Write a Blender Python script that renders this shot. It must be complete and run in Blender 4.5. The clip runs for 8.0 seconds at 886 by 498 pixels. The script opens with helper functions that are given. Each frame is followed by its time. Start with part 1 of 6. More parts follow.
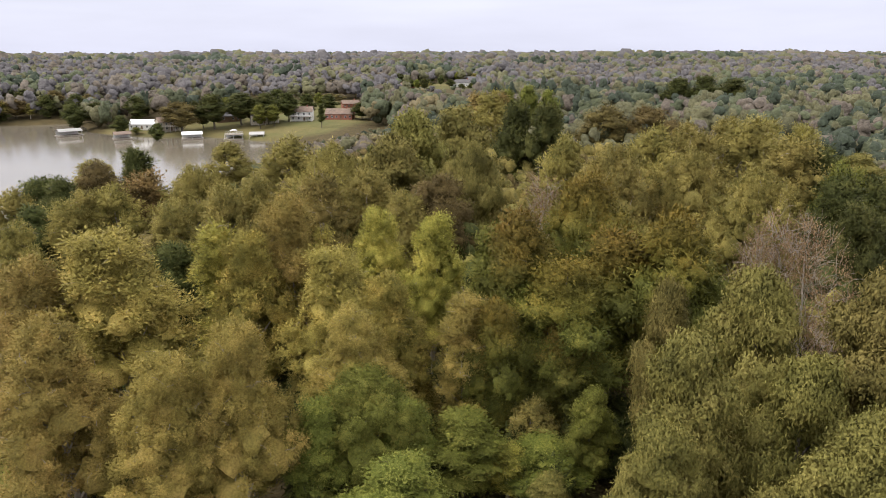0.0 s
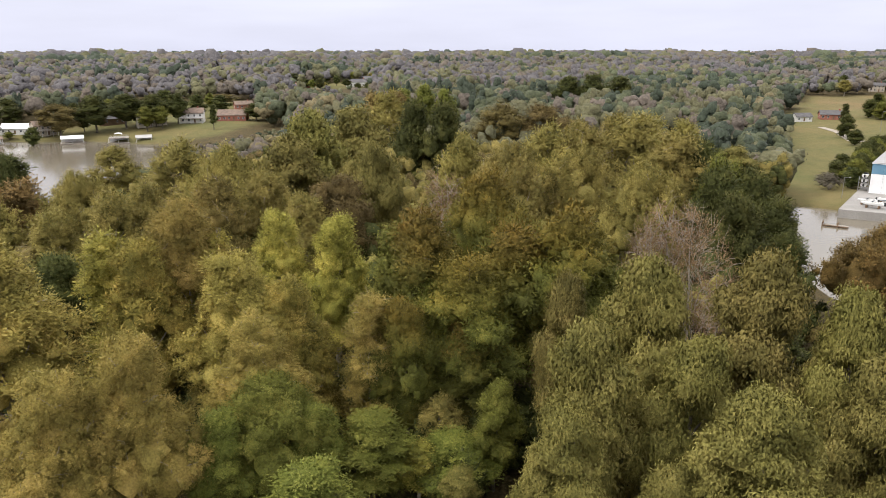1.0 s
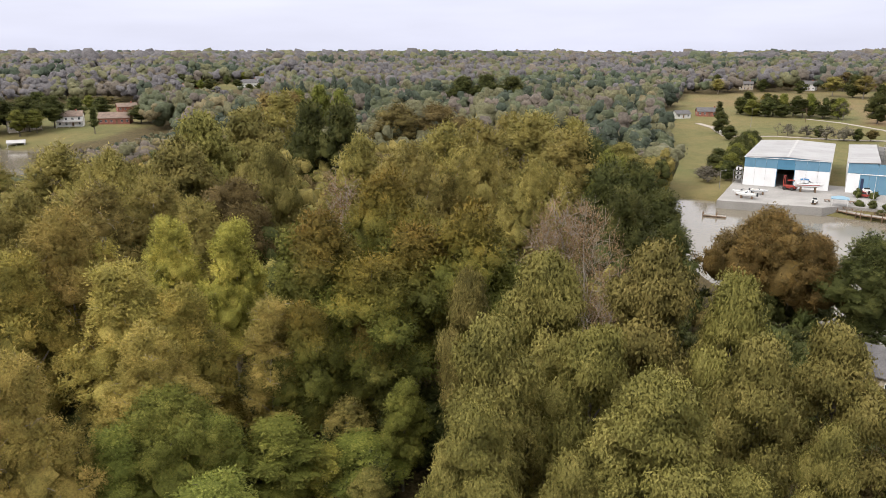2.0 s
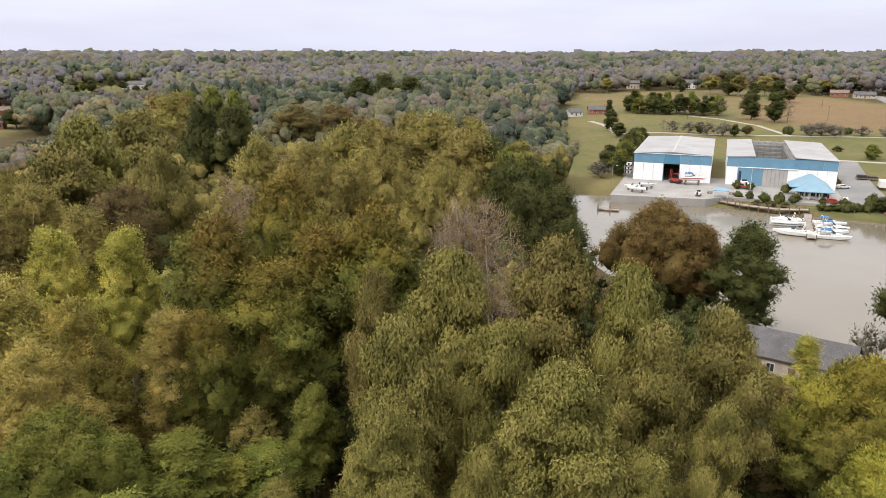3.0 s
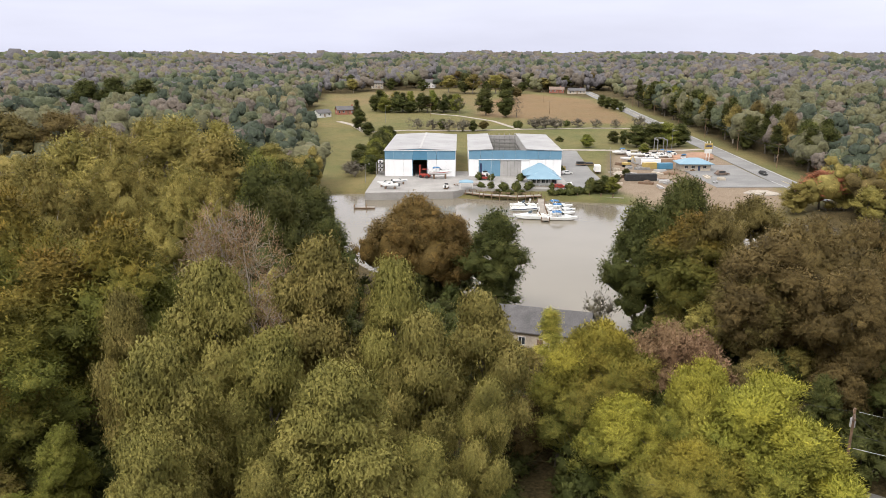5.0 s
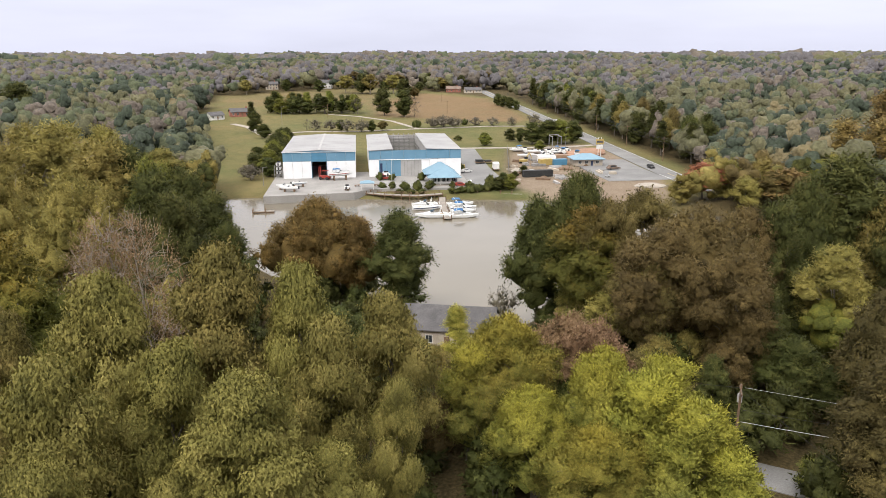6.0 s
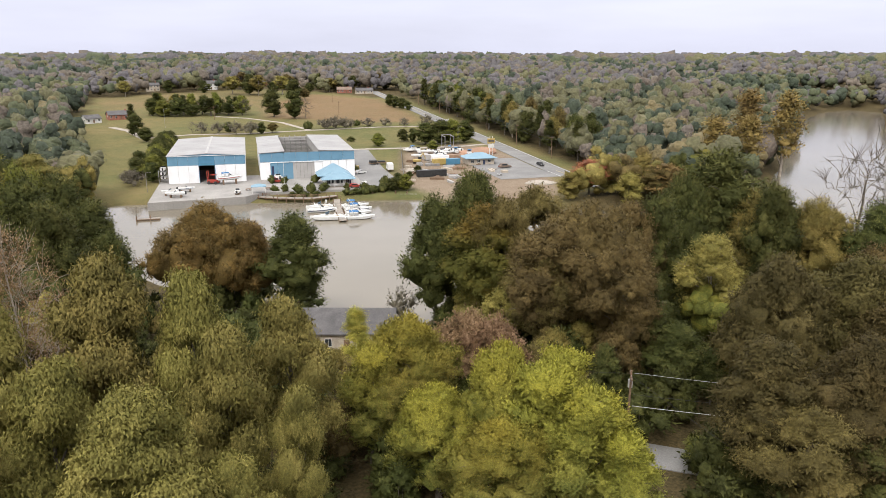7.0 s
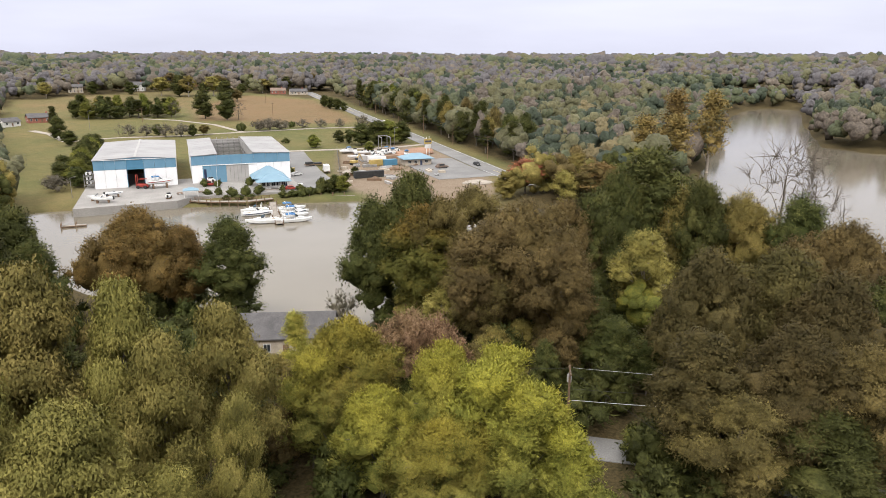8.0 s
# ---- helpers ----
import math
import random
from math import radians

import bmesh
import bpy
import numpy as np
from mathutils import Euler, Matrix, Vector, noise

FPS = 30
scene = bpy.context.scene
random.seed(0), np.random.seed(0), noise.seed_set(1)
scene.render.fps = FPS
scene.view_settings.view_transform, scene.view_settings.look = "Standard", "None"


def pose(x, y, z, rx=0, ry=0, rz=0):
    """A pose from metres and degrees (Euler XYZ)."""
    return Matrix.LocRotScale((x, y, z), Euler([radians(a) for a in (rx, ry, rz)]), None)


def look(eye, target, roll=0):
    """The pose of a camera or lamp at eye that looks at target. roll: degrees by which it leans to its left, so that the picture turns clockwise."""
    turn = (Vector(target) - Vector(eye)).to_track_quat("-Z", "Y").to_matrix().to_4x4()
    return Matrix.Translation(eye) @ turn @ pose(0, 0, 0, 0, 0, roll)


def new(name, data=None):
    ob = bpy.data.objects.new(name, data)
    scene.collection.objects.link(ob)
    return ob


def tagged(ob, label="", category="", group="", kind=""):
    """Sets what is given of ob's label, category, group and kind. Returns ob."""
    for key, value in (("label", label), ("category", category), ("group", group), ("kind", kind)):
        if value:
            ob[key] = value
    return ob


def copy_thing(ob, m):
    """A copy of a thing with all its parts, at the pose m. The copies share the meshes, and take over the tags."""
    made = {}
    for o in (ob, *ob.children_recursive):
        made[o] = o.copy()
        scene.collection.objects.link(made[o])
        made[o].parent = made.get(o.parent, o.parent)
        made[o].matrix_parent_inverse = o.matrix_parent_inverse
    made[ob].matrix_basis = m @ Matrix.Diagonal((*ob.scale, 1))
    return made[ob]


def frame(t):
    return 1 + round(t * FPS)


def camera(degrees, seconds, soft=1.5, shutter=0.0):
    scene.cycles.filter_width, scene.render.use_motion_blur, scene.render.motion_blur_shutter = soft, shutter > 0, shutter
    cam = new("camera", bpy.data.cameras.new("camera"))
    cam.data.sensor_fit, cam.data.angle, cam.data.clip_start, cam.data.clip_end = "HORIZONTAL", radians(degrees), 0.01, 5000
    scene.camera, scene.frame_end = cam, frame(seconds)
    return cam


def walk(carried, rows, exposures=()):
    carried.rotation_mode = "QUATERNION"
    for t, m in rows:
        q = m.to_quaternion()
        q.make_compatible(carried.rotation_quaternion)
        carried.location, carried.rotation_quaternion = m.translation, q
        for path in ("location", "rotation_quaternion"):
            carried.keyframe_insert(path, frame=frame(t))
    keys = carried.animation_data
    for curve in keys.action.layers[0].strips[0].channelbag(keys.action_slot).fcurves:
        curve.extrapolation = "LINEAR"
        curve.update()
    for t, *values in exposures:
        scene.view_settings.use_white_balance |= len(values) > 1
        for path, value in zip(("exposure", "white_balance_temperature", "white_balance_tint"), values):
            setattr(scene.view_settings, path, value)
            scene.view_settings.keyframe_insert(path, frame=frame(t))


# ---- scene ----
# The drone hangs 50 m over the lake and turns to its right.
cam = camera(63.3, 8.0, soft=0.8)
TURN = [(0.0, 0.0, 15.3, -0.14), (0.5, 4.12, 15.34, -0.1), (1.0, 8.05, 15.37, -0.14), (1.5, 12.24, 15.38, -0.07),
        (3.0, 24.14, 15.35, 0.02), (3.5, 28.72, 15.33, 0.06), (4.0, 33.5, 15.32, 0.14), (4.5, 37.81, 15.31, 0.13),
        (4.7, 40.2, 15.28, 0.12), (5.35, 46.1, 15.29, -0.06), (5.8, 46.6, 15.3, -0.12), (5.9, 50.7, 15.29, -0.15), (6.0, 51.66, 15.28, -0.15),
        (6.5, 55.19, 15.27, 0.02), (7.0, 60.15, 15.24, 0.06), (7.5, 64.28, 15.21, 0.15), (7.6, 65.18, 15.19, 0.13), (8.0, 65.18, 15.19, 0.13)]
walk(cam, [(t, pose(0, 0, 50, 90 - p, 0, -a) @ pose(0, 0, 0, 0, 0, r)) for t, a, p, r in TURN], exposures=[(0.0, 0.6), (8.0, 0.6)])

# ---- sky and sun: an even overcast ----
SUN_UP, SUN_ROUND = radians(50), radians(258)
world = bpy.data.worlds.new("overcast_sky")
scene.world = world
world.use_nodes = True
wn, wl = world.node_tree.nodes, world.node_tree.links
wn.clear()
w_out = wn.new("ShaderNodeOutputWorld")
w_bg = wn.new("ShaderNodeBackground")
w_sky = wn.new("ShaderNodeTexSky")
w_sky.sky_type, w_sky.sun_disc, w_sky.sun_elevation, w_sky.sun_rotation = "NISHITA", False, SUN_UP, SUN_ROUND
w_sky.air_density, w_sky.dust_density = 1.0, 3.0
w_dim = wn.new("ShaderNodeVectorMath")
w_dim.operation = "SCALE"
w_dim.inputs["Scale"].default_value = 0.10
w_co = wn.new("ShaderNodeTexCoord")
w_sep = wn.new("ShaderNodeSeparateXYZ")
w_ramp = wn.new("ShaderNodeValToRGB")
w_ramp.color_ramp.elements[0].position, w_ramp.color_ramp.elements[0].color = 0.0, (0.57, 0.58, 0.7, 1)
w_ramp.color_ramp.elements[1].position, w_ramp.color_ramp.elements[1].color = 0.8, (1.6, 1.57, 1.58, 1)
e = w_ramp.color_ramp.elements.new(0.12)
e.color = (0.64, 0.65, 0.765, 1)
e = w_ramp.color_ramp.elements.new(0.3)
e.color = (1.1, 1.09, 1.12, 1)
w_map = wn.new("ShaderNodeMapping")
w_map.inputs["Scale"].default_value = (2.2, 2.2, 14)
w_cloud = wn.new("ShaderNodeTexNoise")
w_cloud.inputs["Scale"].default_value, w_cloud.inputs["Detail"].default_value = 1.6, 5
w_lift = wn.new("ShaderNodeMapRange")
w_lift.inputs["From Min"].default_value, w_lift.inputs["From Max"].default_value = 0.3, 0.7
w_lift.inputs["To Min"].default_value, w_lift.inputs["To Max"].default_value = 0.92, 1.05
w_veil = wn.new("ShaderNodeVectorMath")
w_veil.operation = "SCALE"
w_mix = wn.new("ShaderNodeMix")
w_mix.data_type = "RGBA"
w_mix.inputs["Factor"].default_value = 0.9
wl.new(w_co.outputs["Generated"], w_sep.inputs[0])
wl.new(w_sep.outputs["Z"], w_ramp.inputs["Fac"])
wl.new(w_co.outputs["Generated"], w_map.inputs["Vector"])
wl.new(w_map.outputs[0], w_cloud.inputs["Vector"])
wl.new(w_cloud.outputs["Fac"], w_lift.inputs["Value"])
wl.new(w_ramp.outputs["Color"], w_veil.inputs[0])
wl.new(w_lift.outputs[0], w_veil.inputs["Scale"])
wl.new(w_sky.outputs[0], w_dim.inputs[0])
wl.new(w_dim.outputs[0], w_mix.inputs["A"])
wl.new(w_veil.outputs[0], w_mix.inputs["B"])
wl.new(w_mix.outputs["Result"], w_bg.inputs["Color"])
w_bg.inputs["Strength"].default_value = 1.0
wl.new(w_bg.outputs[0], w_out.inputs[0])

sun = new("sun", bpy.data.lights.new("sun", "SUN"))
sun.data.energy, sun.data.angle, sun.data.color = 1.7, radians(24), (1.0, 0.95, 0.88)
sun.matrix_world = look((0, 0, 300), (-300 * math.cos(SUN_UP) * math.sin(SUN_ROUND), -300 * math.cos(SUN_UP) * math.cos(SUN_ROUND), 300 - 300 * math.sin(SUN_UP)))

# ---- materials ----
def material(name, rough=0.7, metal=0.0):
    m = bpy.data.materials.new(name)
    m.use_nodes = True
    b = m.node_tree.nodes["Principled BSDF"]
    b.inputs["Roughness"].default_value, b.inputs["Metallic"].default_value = rough, metal
    return m, m.node_tree.nodes, m.node_tree.links, b


def ramp_node(nodes, stops):
    r = nodes.new("ShaderNodeValToRGB")
    els = r.color_ramp.elements
    for i, (p, c) in enumerate(stops):
        el = els[i] if i < 2 else els.new(p)
        el.position, el.color = p, (*c, 1)
    return r


def mix_node(nodes, links, fac, a, b, blend="MIX"):
    m = nodes.new("ShaderNodeMix")
    m.data_type, m.blend_type = "RGBA", blend
    for key, v in (("Factor", fac), ("A", a), ("B", b)):
        if hasattr(v, "is_output"):
            links.new(v, m.inputs[key])
        else:
            m.inputs[key].default_value = v if key == "Factor" else (*v, 1)
    return m.outputs["Result"]


def noise_node(nodes, links, scale, detail=4, vector=None):
    n = nodes.new("ShaderNodeTexNoise")
    n.inputs["Scale"].default_value, n.inputs["Detail"].default_value = scale, detail
    if vector is not None:
        links.new(vector, n.inputs["Vector"])
    return n.outputs["Fac"]


def coords(nodes, which="Object"):
    return nodes.new("ShaderNodeTexCoord").outputs[which]


def surface(name, light, dark, scale=0.6, fine=14.0, rough=0.75, metal=0.0, bump=0.15, grain=0.24, world_space=True):
    """A weathered surface: two colours in large patches, fine grain and a shallow relief."""
    m, n, l, b = material(name, rough, metal)
    co = n.new("ShaderNodeNewGeometry").outputs["Position"] if world_space else coords(n)
    big, small = noise_node(n, l, scale, 5, co), noise_node(n, l, fine, 3, co)
    r = ramp_node(n, [(0.32, dark), (0.68, light)])
    l.new(big, r.inputs["Fac"])
    lo, hi = 1 - grain, 1 + grain * 0.7
    g = ramp_node(n, [(0.25, (lo, lo, lo)), (0.75, (hi, hi, hi))])
    l.new(small, g.inputs["Fac"])
    l.new(mix_node(n, l, 1.0, r.outputs["Color"], g.outputs["Color"], "MULTIPLY"), b.inputs["Base Color"])
    bp = n.new("ShaderNodeBump")
    bp.inputs["Strength"].default_value, bp.inputs["Distance"].default_value = bump, 0.05
    l.new(small, bp.inputs["Height"])
    l.new(bp.outputs[0], b.inputs["Normal"])
    return m


def foliage(name, stops, top=None, patch=0.28, through_light=0.28, leaf_share=0.3, mottle=0.0):
    """Leaves: a colour a leaf, drifting over the crown in patches and from tree to tree; `top` is the turning colour of the leaves high on the crown."""
    m, n, l, b = material(name, 0.62)
    b.inputs["Specular IOR Level"].default_value = 0.12
    geo, info = n.new("ShaderNodeNewGeometry"), n.new("ShaderNodeObjectInfo")
    co = coords(n)
    shift = n.new("ShaderNodeVectorMath")
    l.new(co, shift.inputs[0])
    l.new(info.outputs["Random"], shift.inputs[1])
    drift = noise_node(n, l, patch, 3, shift.outputs[0])
    add = n.new("ShaderNodeMath")
    add.operation = "MULTIPLY_ADD"
    l.new(geo.outputs["Random Per Island"], add.inputs[0])
    add.inputs[1].default_value = leaf_share
    sub = n.new("ShaderNodeMath")
    sub.operation = "MULTIPLY_ADD"
    l.new(drift, sub.inputs[0])
    sub.inputs[1].default_value, sub.inputs[2].default_value = 1.1, -0.05 - leaf_share / 2
    l.new(sub.outputs[0], add.inputs[2])
    r = ramp_node(n, stops)
    l.new(add.outputs[0], r.inputs["Fac"])
    colour = r.outputs["Color"]
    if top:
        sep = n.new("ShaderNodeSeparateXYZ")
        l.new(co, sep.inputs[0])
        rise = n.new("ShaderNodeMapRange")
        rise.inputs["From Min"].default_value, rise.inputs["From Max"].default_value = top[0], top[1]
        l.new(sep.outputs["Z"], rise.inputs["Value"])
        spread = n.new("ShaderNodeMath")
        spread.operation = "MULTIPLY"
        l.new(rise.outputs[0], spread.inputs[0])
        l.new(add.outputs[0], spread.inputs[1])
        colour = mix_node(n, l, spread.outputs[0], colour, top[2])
    if mottle:
        fine = noise_node(n, l, mottle, 4, n.new("ShaderNodeNewGeometry").outputs["Position"])
        grain = ramp_node(n, [(0.34, (0.82, 0.82, 0.83)), (0.66, (1.4, 1.4, 1.38))])
        l.new(fine, grain.inputs["Fac"])
        colour = mix_node(n, l, 1.0, colour, grain.outputs["Color"], "MULTIPLY")
        bp = n.new("ShaderNodeBump")
        bp.inputs["Strength"].default_value, bp.inputs["Distance"].default_value = 0.9, 0.55 / mottle
        l.new(fine, bp.inputs["Height"])
        l.new(bp.outputs[0], b.inputs["Normal"])
    tone = n.new("ShaderNodeHueSaturation")
    for key, lo, hi in (("Hue", 0.49, 0.512), ("Value", 0.86, 1.16)):
        mr = n.new("ShaderNodeMapRange")
        mr.inputs["To Min"].default_value, mr.inputs["To Max"].default_value = lo, hi
        l.new(info.outputs["Random"], mr.inputs["Value"])
        l.new(mr.outputs[0], tone.inputs[key])
    l.new(colour, tone.inputs["Color"])
    l.new(tone.outputs[0], b.inputs["Base Color"])
    tr = n.new("ShaderNodeBsdfTranslucent")
    l.new(tone.outputs[0], tr.inputs["Color"])
    mx = n.new("ShaderNodeMixShader")
    mx.inputs[0].default_value = through_light
    l.new(b.outputs[0], mx.inputs[1])
    l.new(tr.outputs[0], mx.inputs[2])
    l.new(mx.outputs[0], n["Material Output"].inputs["Surface"])
    return m


def ground_material():
    """Leaf litter, mown grass, dry meadow and bare soil, mixed by the land's cover."""
    m, n, l, b = material("ground_cover", 0.95)
    b.inputs["Specular IOR Level"].default_value = 0.1
    co = n.new("ShaderNodeNewGeometry").outputs["Position"]
    big, mid, fine = noise_node(n, l, 0.025, 4, co), noise_node(n, l, 0.22, 5, co), noise_node(n, l, 2.5, 5, co)
    att = n.new("ShaderNodeAttribute")
    att.attribute_name = "cover"
    sep = n.new("ShaderNodeSeparateColor")
    l.new(att.outputs["Color"], sep.inputs[0])

    def shade(lo, hi, by):
        r = ramp_node(n, [(0.3, lo), (0.7, hi)])
        l.new(by, r.inputs["Fac"])
        return r.outputs["Color"]
    litter = mix_node(n, l, 0.5, shade((0.035, 0.03, 0.016), (0.10, 0.075, 0.035), mid), shade((0.03, 0.03, 0.012), (0.12, 0.085, 0.04), fine))
    grass = mix_node(n, l, 0.5, shade((0.085, 0.092, 0.034), (0.152, 0.13, 0.054), mid), shade((0.08, 0.095, 0.034), (0.195, 0.142, 0.066), big))
    meadow = mix_node(n, l, 0.45, shade((0.15, 0.10, 0.055), (0.19, 0.13, 0.07), mid), shade((0.13, 0.105, 0.05), (0.21, 0.13, 0.07), big))
    soil = mix_node(n, l, 0.5, shade((0.17, 0.115, 0.08), (0.25, 0.19, 0.14), mid), shade((0.15, 0.115, 0.085), (0.26, 0.21, 0.165), fine))
    c = mix_node(n, l, sep.outputs[0], litter, grass)
    c = mix_node(n, l, sep.outputs[1], c, meadow)
    c = mix_node(n, l, sep.outputs[2], c, soil)
    g = ramp_node(n, [(0.3, (0.78, 0.78, 0.78)), (0.7, (1.12, 1.12, 1.12))])
    l.new(fine, g.inputs["Fac"])
    l.new(mix_node(n, l, 1.0, c, g.outputs["Color"], "MULTIPLY"), b.inputs["Base Color"])
    bp = n.new("ShaderNodeBump")
    bp.inputs["Strength"].default_value, bp.inputs["Distance"].default_value = 0.6, 0.3
    l.new(fine, bp.inputs["Height"])
    l.new(bp.outputs[0], b.inputs["Normal"])
    return m


def water_material():
    """Still, silty lake water with a faint breeze on it."""
    m, n, l, b = material("lake_water", 0.06)
    co = n.new("ShaderNodeNewGeometry").outputs["Position"]
    r = ramp_node(n, [(0.3, (0.135, 0.116, 0.086)), (0.7, (0.168, 0.145, 0.11))])
    l.new(noise_node(n, l, 0.02, 4, co), r.inputs["Fac"])
    l.new(r.outputs["Color"], b.inputs["Base Color"])
    b.inputs["IOR"].default_value = 1.33
    b.inputs["Roughness"].default_value = 0.12
    st = n.new("ShaderNodeMapping")
    st.inputs["Scale"].default_value = (0.55, 1.0, 1.0)
    st.inputs["Rotation"].default_value = (0, 0, 0.5)
    l.new(co, st.inputs["Vector"])
    bp = n.new("ShaderNodeBump")
    bp.inputs["Strength"].default_value, bp.inputs["Distance"].default_value = 0.24, 0.04
    l.new(noise_node(n, l, 0.9, 6, st.outputs[0]), bp.inputs["Height"])
    l.new(bp.outputs[0], b.inputs["Normal"])
    return m


GROUND, WATER = ground_material(), water_material()
STOPS = {
    "oak": ((0.06, 0.058, 0.015), (0.155, 0.136, 0.037), (0.33, 0.275, 0.09)),
    "poplar": ((0.12, 0.104, 0.028), (0.262, 0.208, 0.056), (0.45, 0.315, 0.10)),
    "lime": ((0.075, 0.076, 0.017), (0.247, 0.217, 0.047), (0.584, 0.447, 0.115)),
    "maple": ((0.03, 0.033, 0.006), (0.095, 0.098, 0.02), (0.22, 0.18, 0.036)),
    "green": ((0.05, 0.058, 0.01), (0.13, 0.138, 0.027), (0.29, 0.275, 0.062)),
    "deep": ((0.016, 0.02, 0.005), (0.057, 0.063, 0.017), (0.153, 0.148, 0.043)),
    "olive": ((0.08, 0.072, 0.02), (0.19, 0.158, 0.045), (0.38, 0.30, 0.095)),
    "brown": ((0.026, 0.02, 0.007), (0.112, 0.085, 0.03), (0.22, 0.165, 0.062)),
    "bright": ((0.066, 0.08, 0.016), (0.16, 0.157, 0.036), (0.32, 0.275, 0.066)),
    "red": ((0.061, 0.027, 0.014), (0.23, 0.09, 0.045), (0.492, 0.224, 0.103)),
    "dusk": ((0.052, 0.031, 0.019), (0.175, 0.11, 0.06), (0.403, 0.268, 0.164)),
    "rust": ((0.05, 0.038, 0.014), (0.17, 0.117, 0.041), (0.374, 0.255, 0.099)),
    "umber": ((0.05, 0.038, 0.013), (0.135, 0.095, 0.029), (0.28, 0.18, 0.055)),
    "russet": ((0.034, 0.029, 0.009), (0.068, 0.055, 0.019), (0.145, 0.113, 0.041)),
    "grey": ((0.043, 0.039, 0.027), (0.125, 0.11, 0.08), (0.276, 0.239, 0.178)),
}
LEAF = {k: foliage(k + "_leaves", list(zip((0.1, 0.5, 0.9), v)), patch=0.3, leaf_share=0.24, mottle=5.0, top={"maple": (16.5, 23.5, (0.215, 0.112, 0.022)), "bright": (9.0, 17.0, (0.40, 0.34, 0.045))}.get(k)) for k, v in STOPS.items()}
# whole stands seen from afar: one colour drifts over many crowns, greyed and blued to paint in the haze
HAZED_STAND_STOPS = {
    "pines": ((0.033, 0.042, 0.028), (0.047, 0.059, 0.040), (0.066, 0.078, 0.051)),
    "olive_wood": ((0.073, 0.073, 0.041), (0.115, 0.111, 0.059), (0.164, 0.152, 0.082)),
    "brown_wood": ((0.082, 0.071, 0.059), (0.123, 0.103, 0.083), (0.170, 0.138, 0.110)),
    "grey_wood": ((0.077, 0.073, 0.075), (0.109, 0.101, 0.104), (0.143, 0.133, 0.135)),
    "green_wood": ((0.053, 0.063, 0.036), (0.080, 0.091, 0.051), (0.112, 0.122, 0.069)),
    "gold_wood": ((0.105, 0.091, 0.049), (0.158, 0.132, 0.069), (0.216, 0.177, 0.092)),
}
FAR_LEAF = {k: foliage(k, list(zip((0.1, 0.5, 0.9), v)), patch=0.04, through_light=0.2, leaf_share=0.1, mottle=0.8) for k, v in HAZED_STAND_STOPS.items()}
BARK = surface("grey_bark", (0.15, 0.125, 0.095), (0.06, 0.05, 0.04), 1.5, 9, 0.9, bump=0.6)
BARK_PALE = surface("pale_bark", (0.36, 0.31, 0.25), (0.2, 0.168, 0.135), 1.2, 9, 0.9, bump=0.5)

# ---- the land ----
def polar(rows):
    """Corners given as bearing from the first view, degrees to the right, and metres from the camera's plumb line."""
    return np.array([(d * math.sin(radians(a)), d * math.cos(radians(a))) for a, d in rows])


LAKE_WEST = polar([(-80, 120), (-60, 150), (-45, 185), (-32, 215), (-25, 240), (-19, 262), (-15, 305), (-13, 372), (-12.6, 436), (-14.3, 439), (-17.7, 467), (-21.6, 480),
                   (-24.2, 500), (-25.9, 530), (-26.6, 600), (-31.4, 606), (-38, 640), (-50, 700), (-80, 720)])
COVE = polar([(31, 238), (34, 190), (38, 162), (43, 151), (48, 142), (52, 130), (57, 126), (62, 136), (70, 142), (78, 146), (86, 158), (92, 176), (100, 190), (116, 200), (116, 430), (104, 432),
              (96.1, 438), (92.9, 456), (91.4, 621), (91.2, 752), (89, 765), (87.4, 716), (86.5, 623), (86.0, 432), (84.6, 300), (82, 258), (78, 241), (70, 239), (62, 244), (58.1, 250),
              (52, 250), (46.3, 252), (40, 256), (35.1, 264)])
MEADOWS = polar([(33.8, 262), (33.3, 330), (33.4, 400), (32.4, 480), (33.6, 560), (34.6, 690), (41, 735), (45.4, 778), (50, 735), (55.4, 655), (56.7, 674), (58.7, 577), (60.9, 499), (63.9, 423), (69.5, 330),
                 (72.7, 295), (72, 262), (70.3, 240), (58, 248), (46, 250), (35, 262)])
DRY = polar([(46.5, 505), (46, 590), (50, 700), (55.2, 640), (58.3, 500), (57.5, 470)])
OLIVE_FIELD = polar([(35, 590), (35.2, 690), (41, 732), (45.4, 775), (47, 740), (46.3, 600), (41, 600)])
YARD = polar([(56.6, 268), (56.8, 352), (61.8, 378), (65.2, 352), (68.6, 290), (69.6, 262), (69, 242), (60, 247)])
LAWN_WEST = polar([(-25.4, 505), (-24, 545), (-20, 540), (-17, 560), (-13, 620), (-9, 640), (-6, 580), (-6, 470), (-9, 432), (-14, 436), (-18, 464), (-22, 478)])
LAWN_FAR = polar([(-4.5, 735), (-4.2, 790), (0.5, 850), (3.4, 840), (3.0, 775), (0, 745)])
GAP_NEAR = polar([(83, 74), (83.3, 95), (86, 97), (88.5, 74), (87.5, 66), (84, 66)])


def inside(p, poly):
    x, y = p[:, 0], p[:, 1]
    hit = np.zeros(len(p), bool)
    for (x0, y0), (x1, y1) in zip(poly, np.roll(poly, -1, 0)):
        if y0 != y1:
            hit ^= ((y0 > y) != (y1 > y)) & (x < (x1 - x0) * (y - y0) / (y1 - y0) + x0)
    return hit


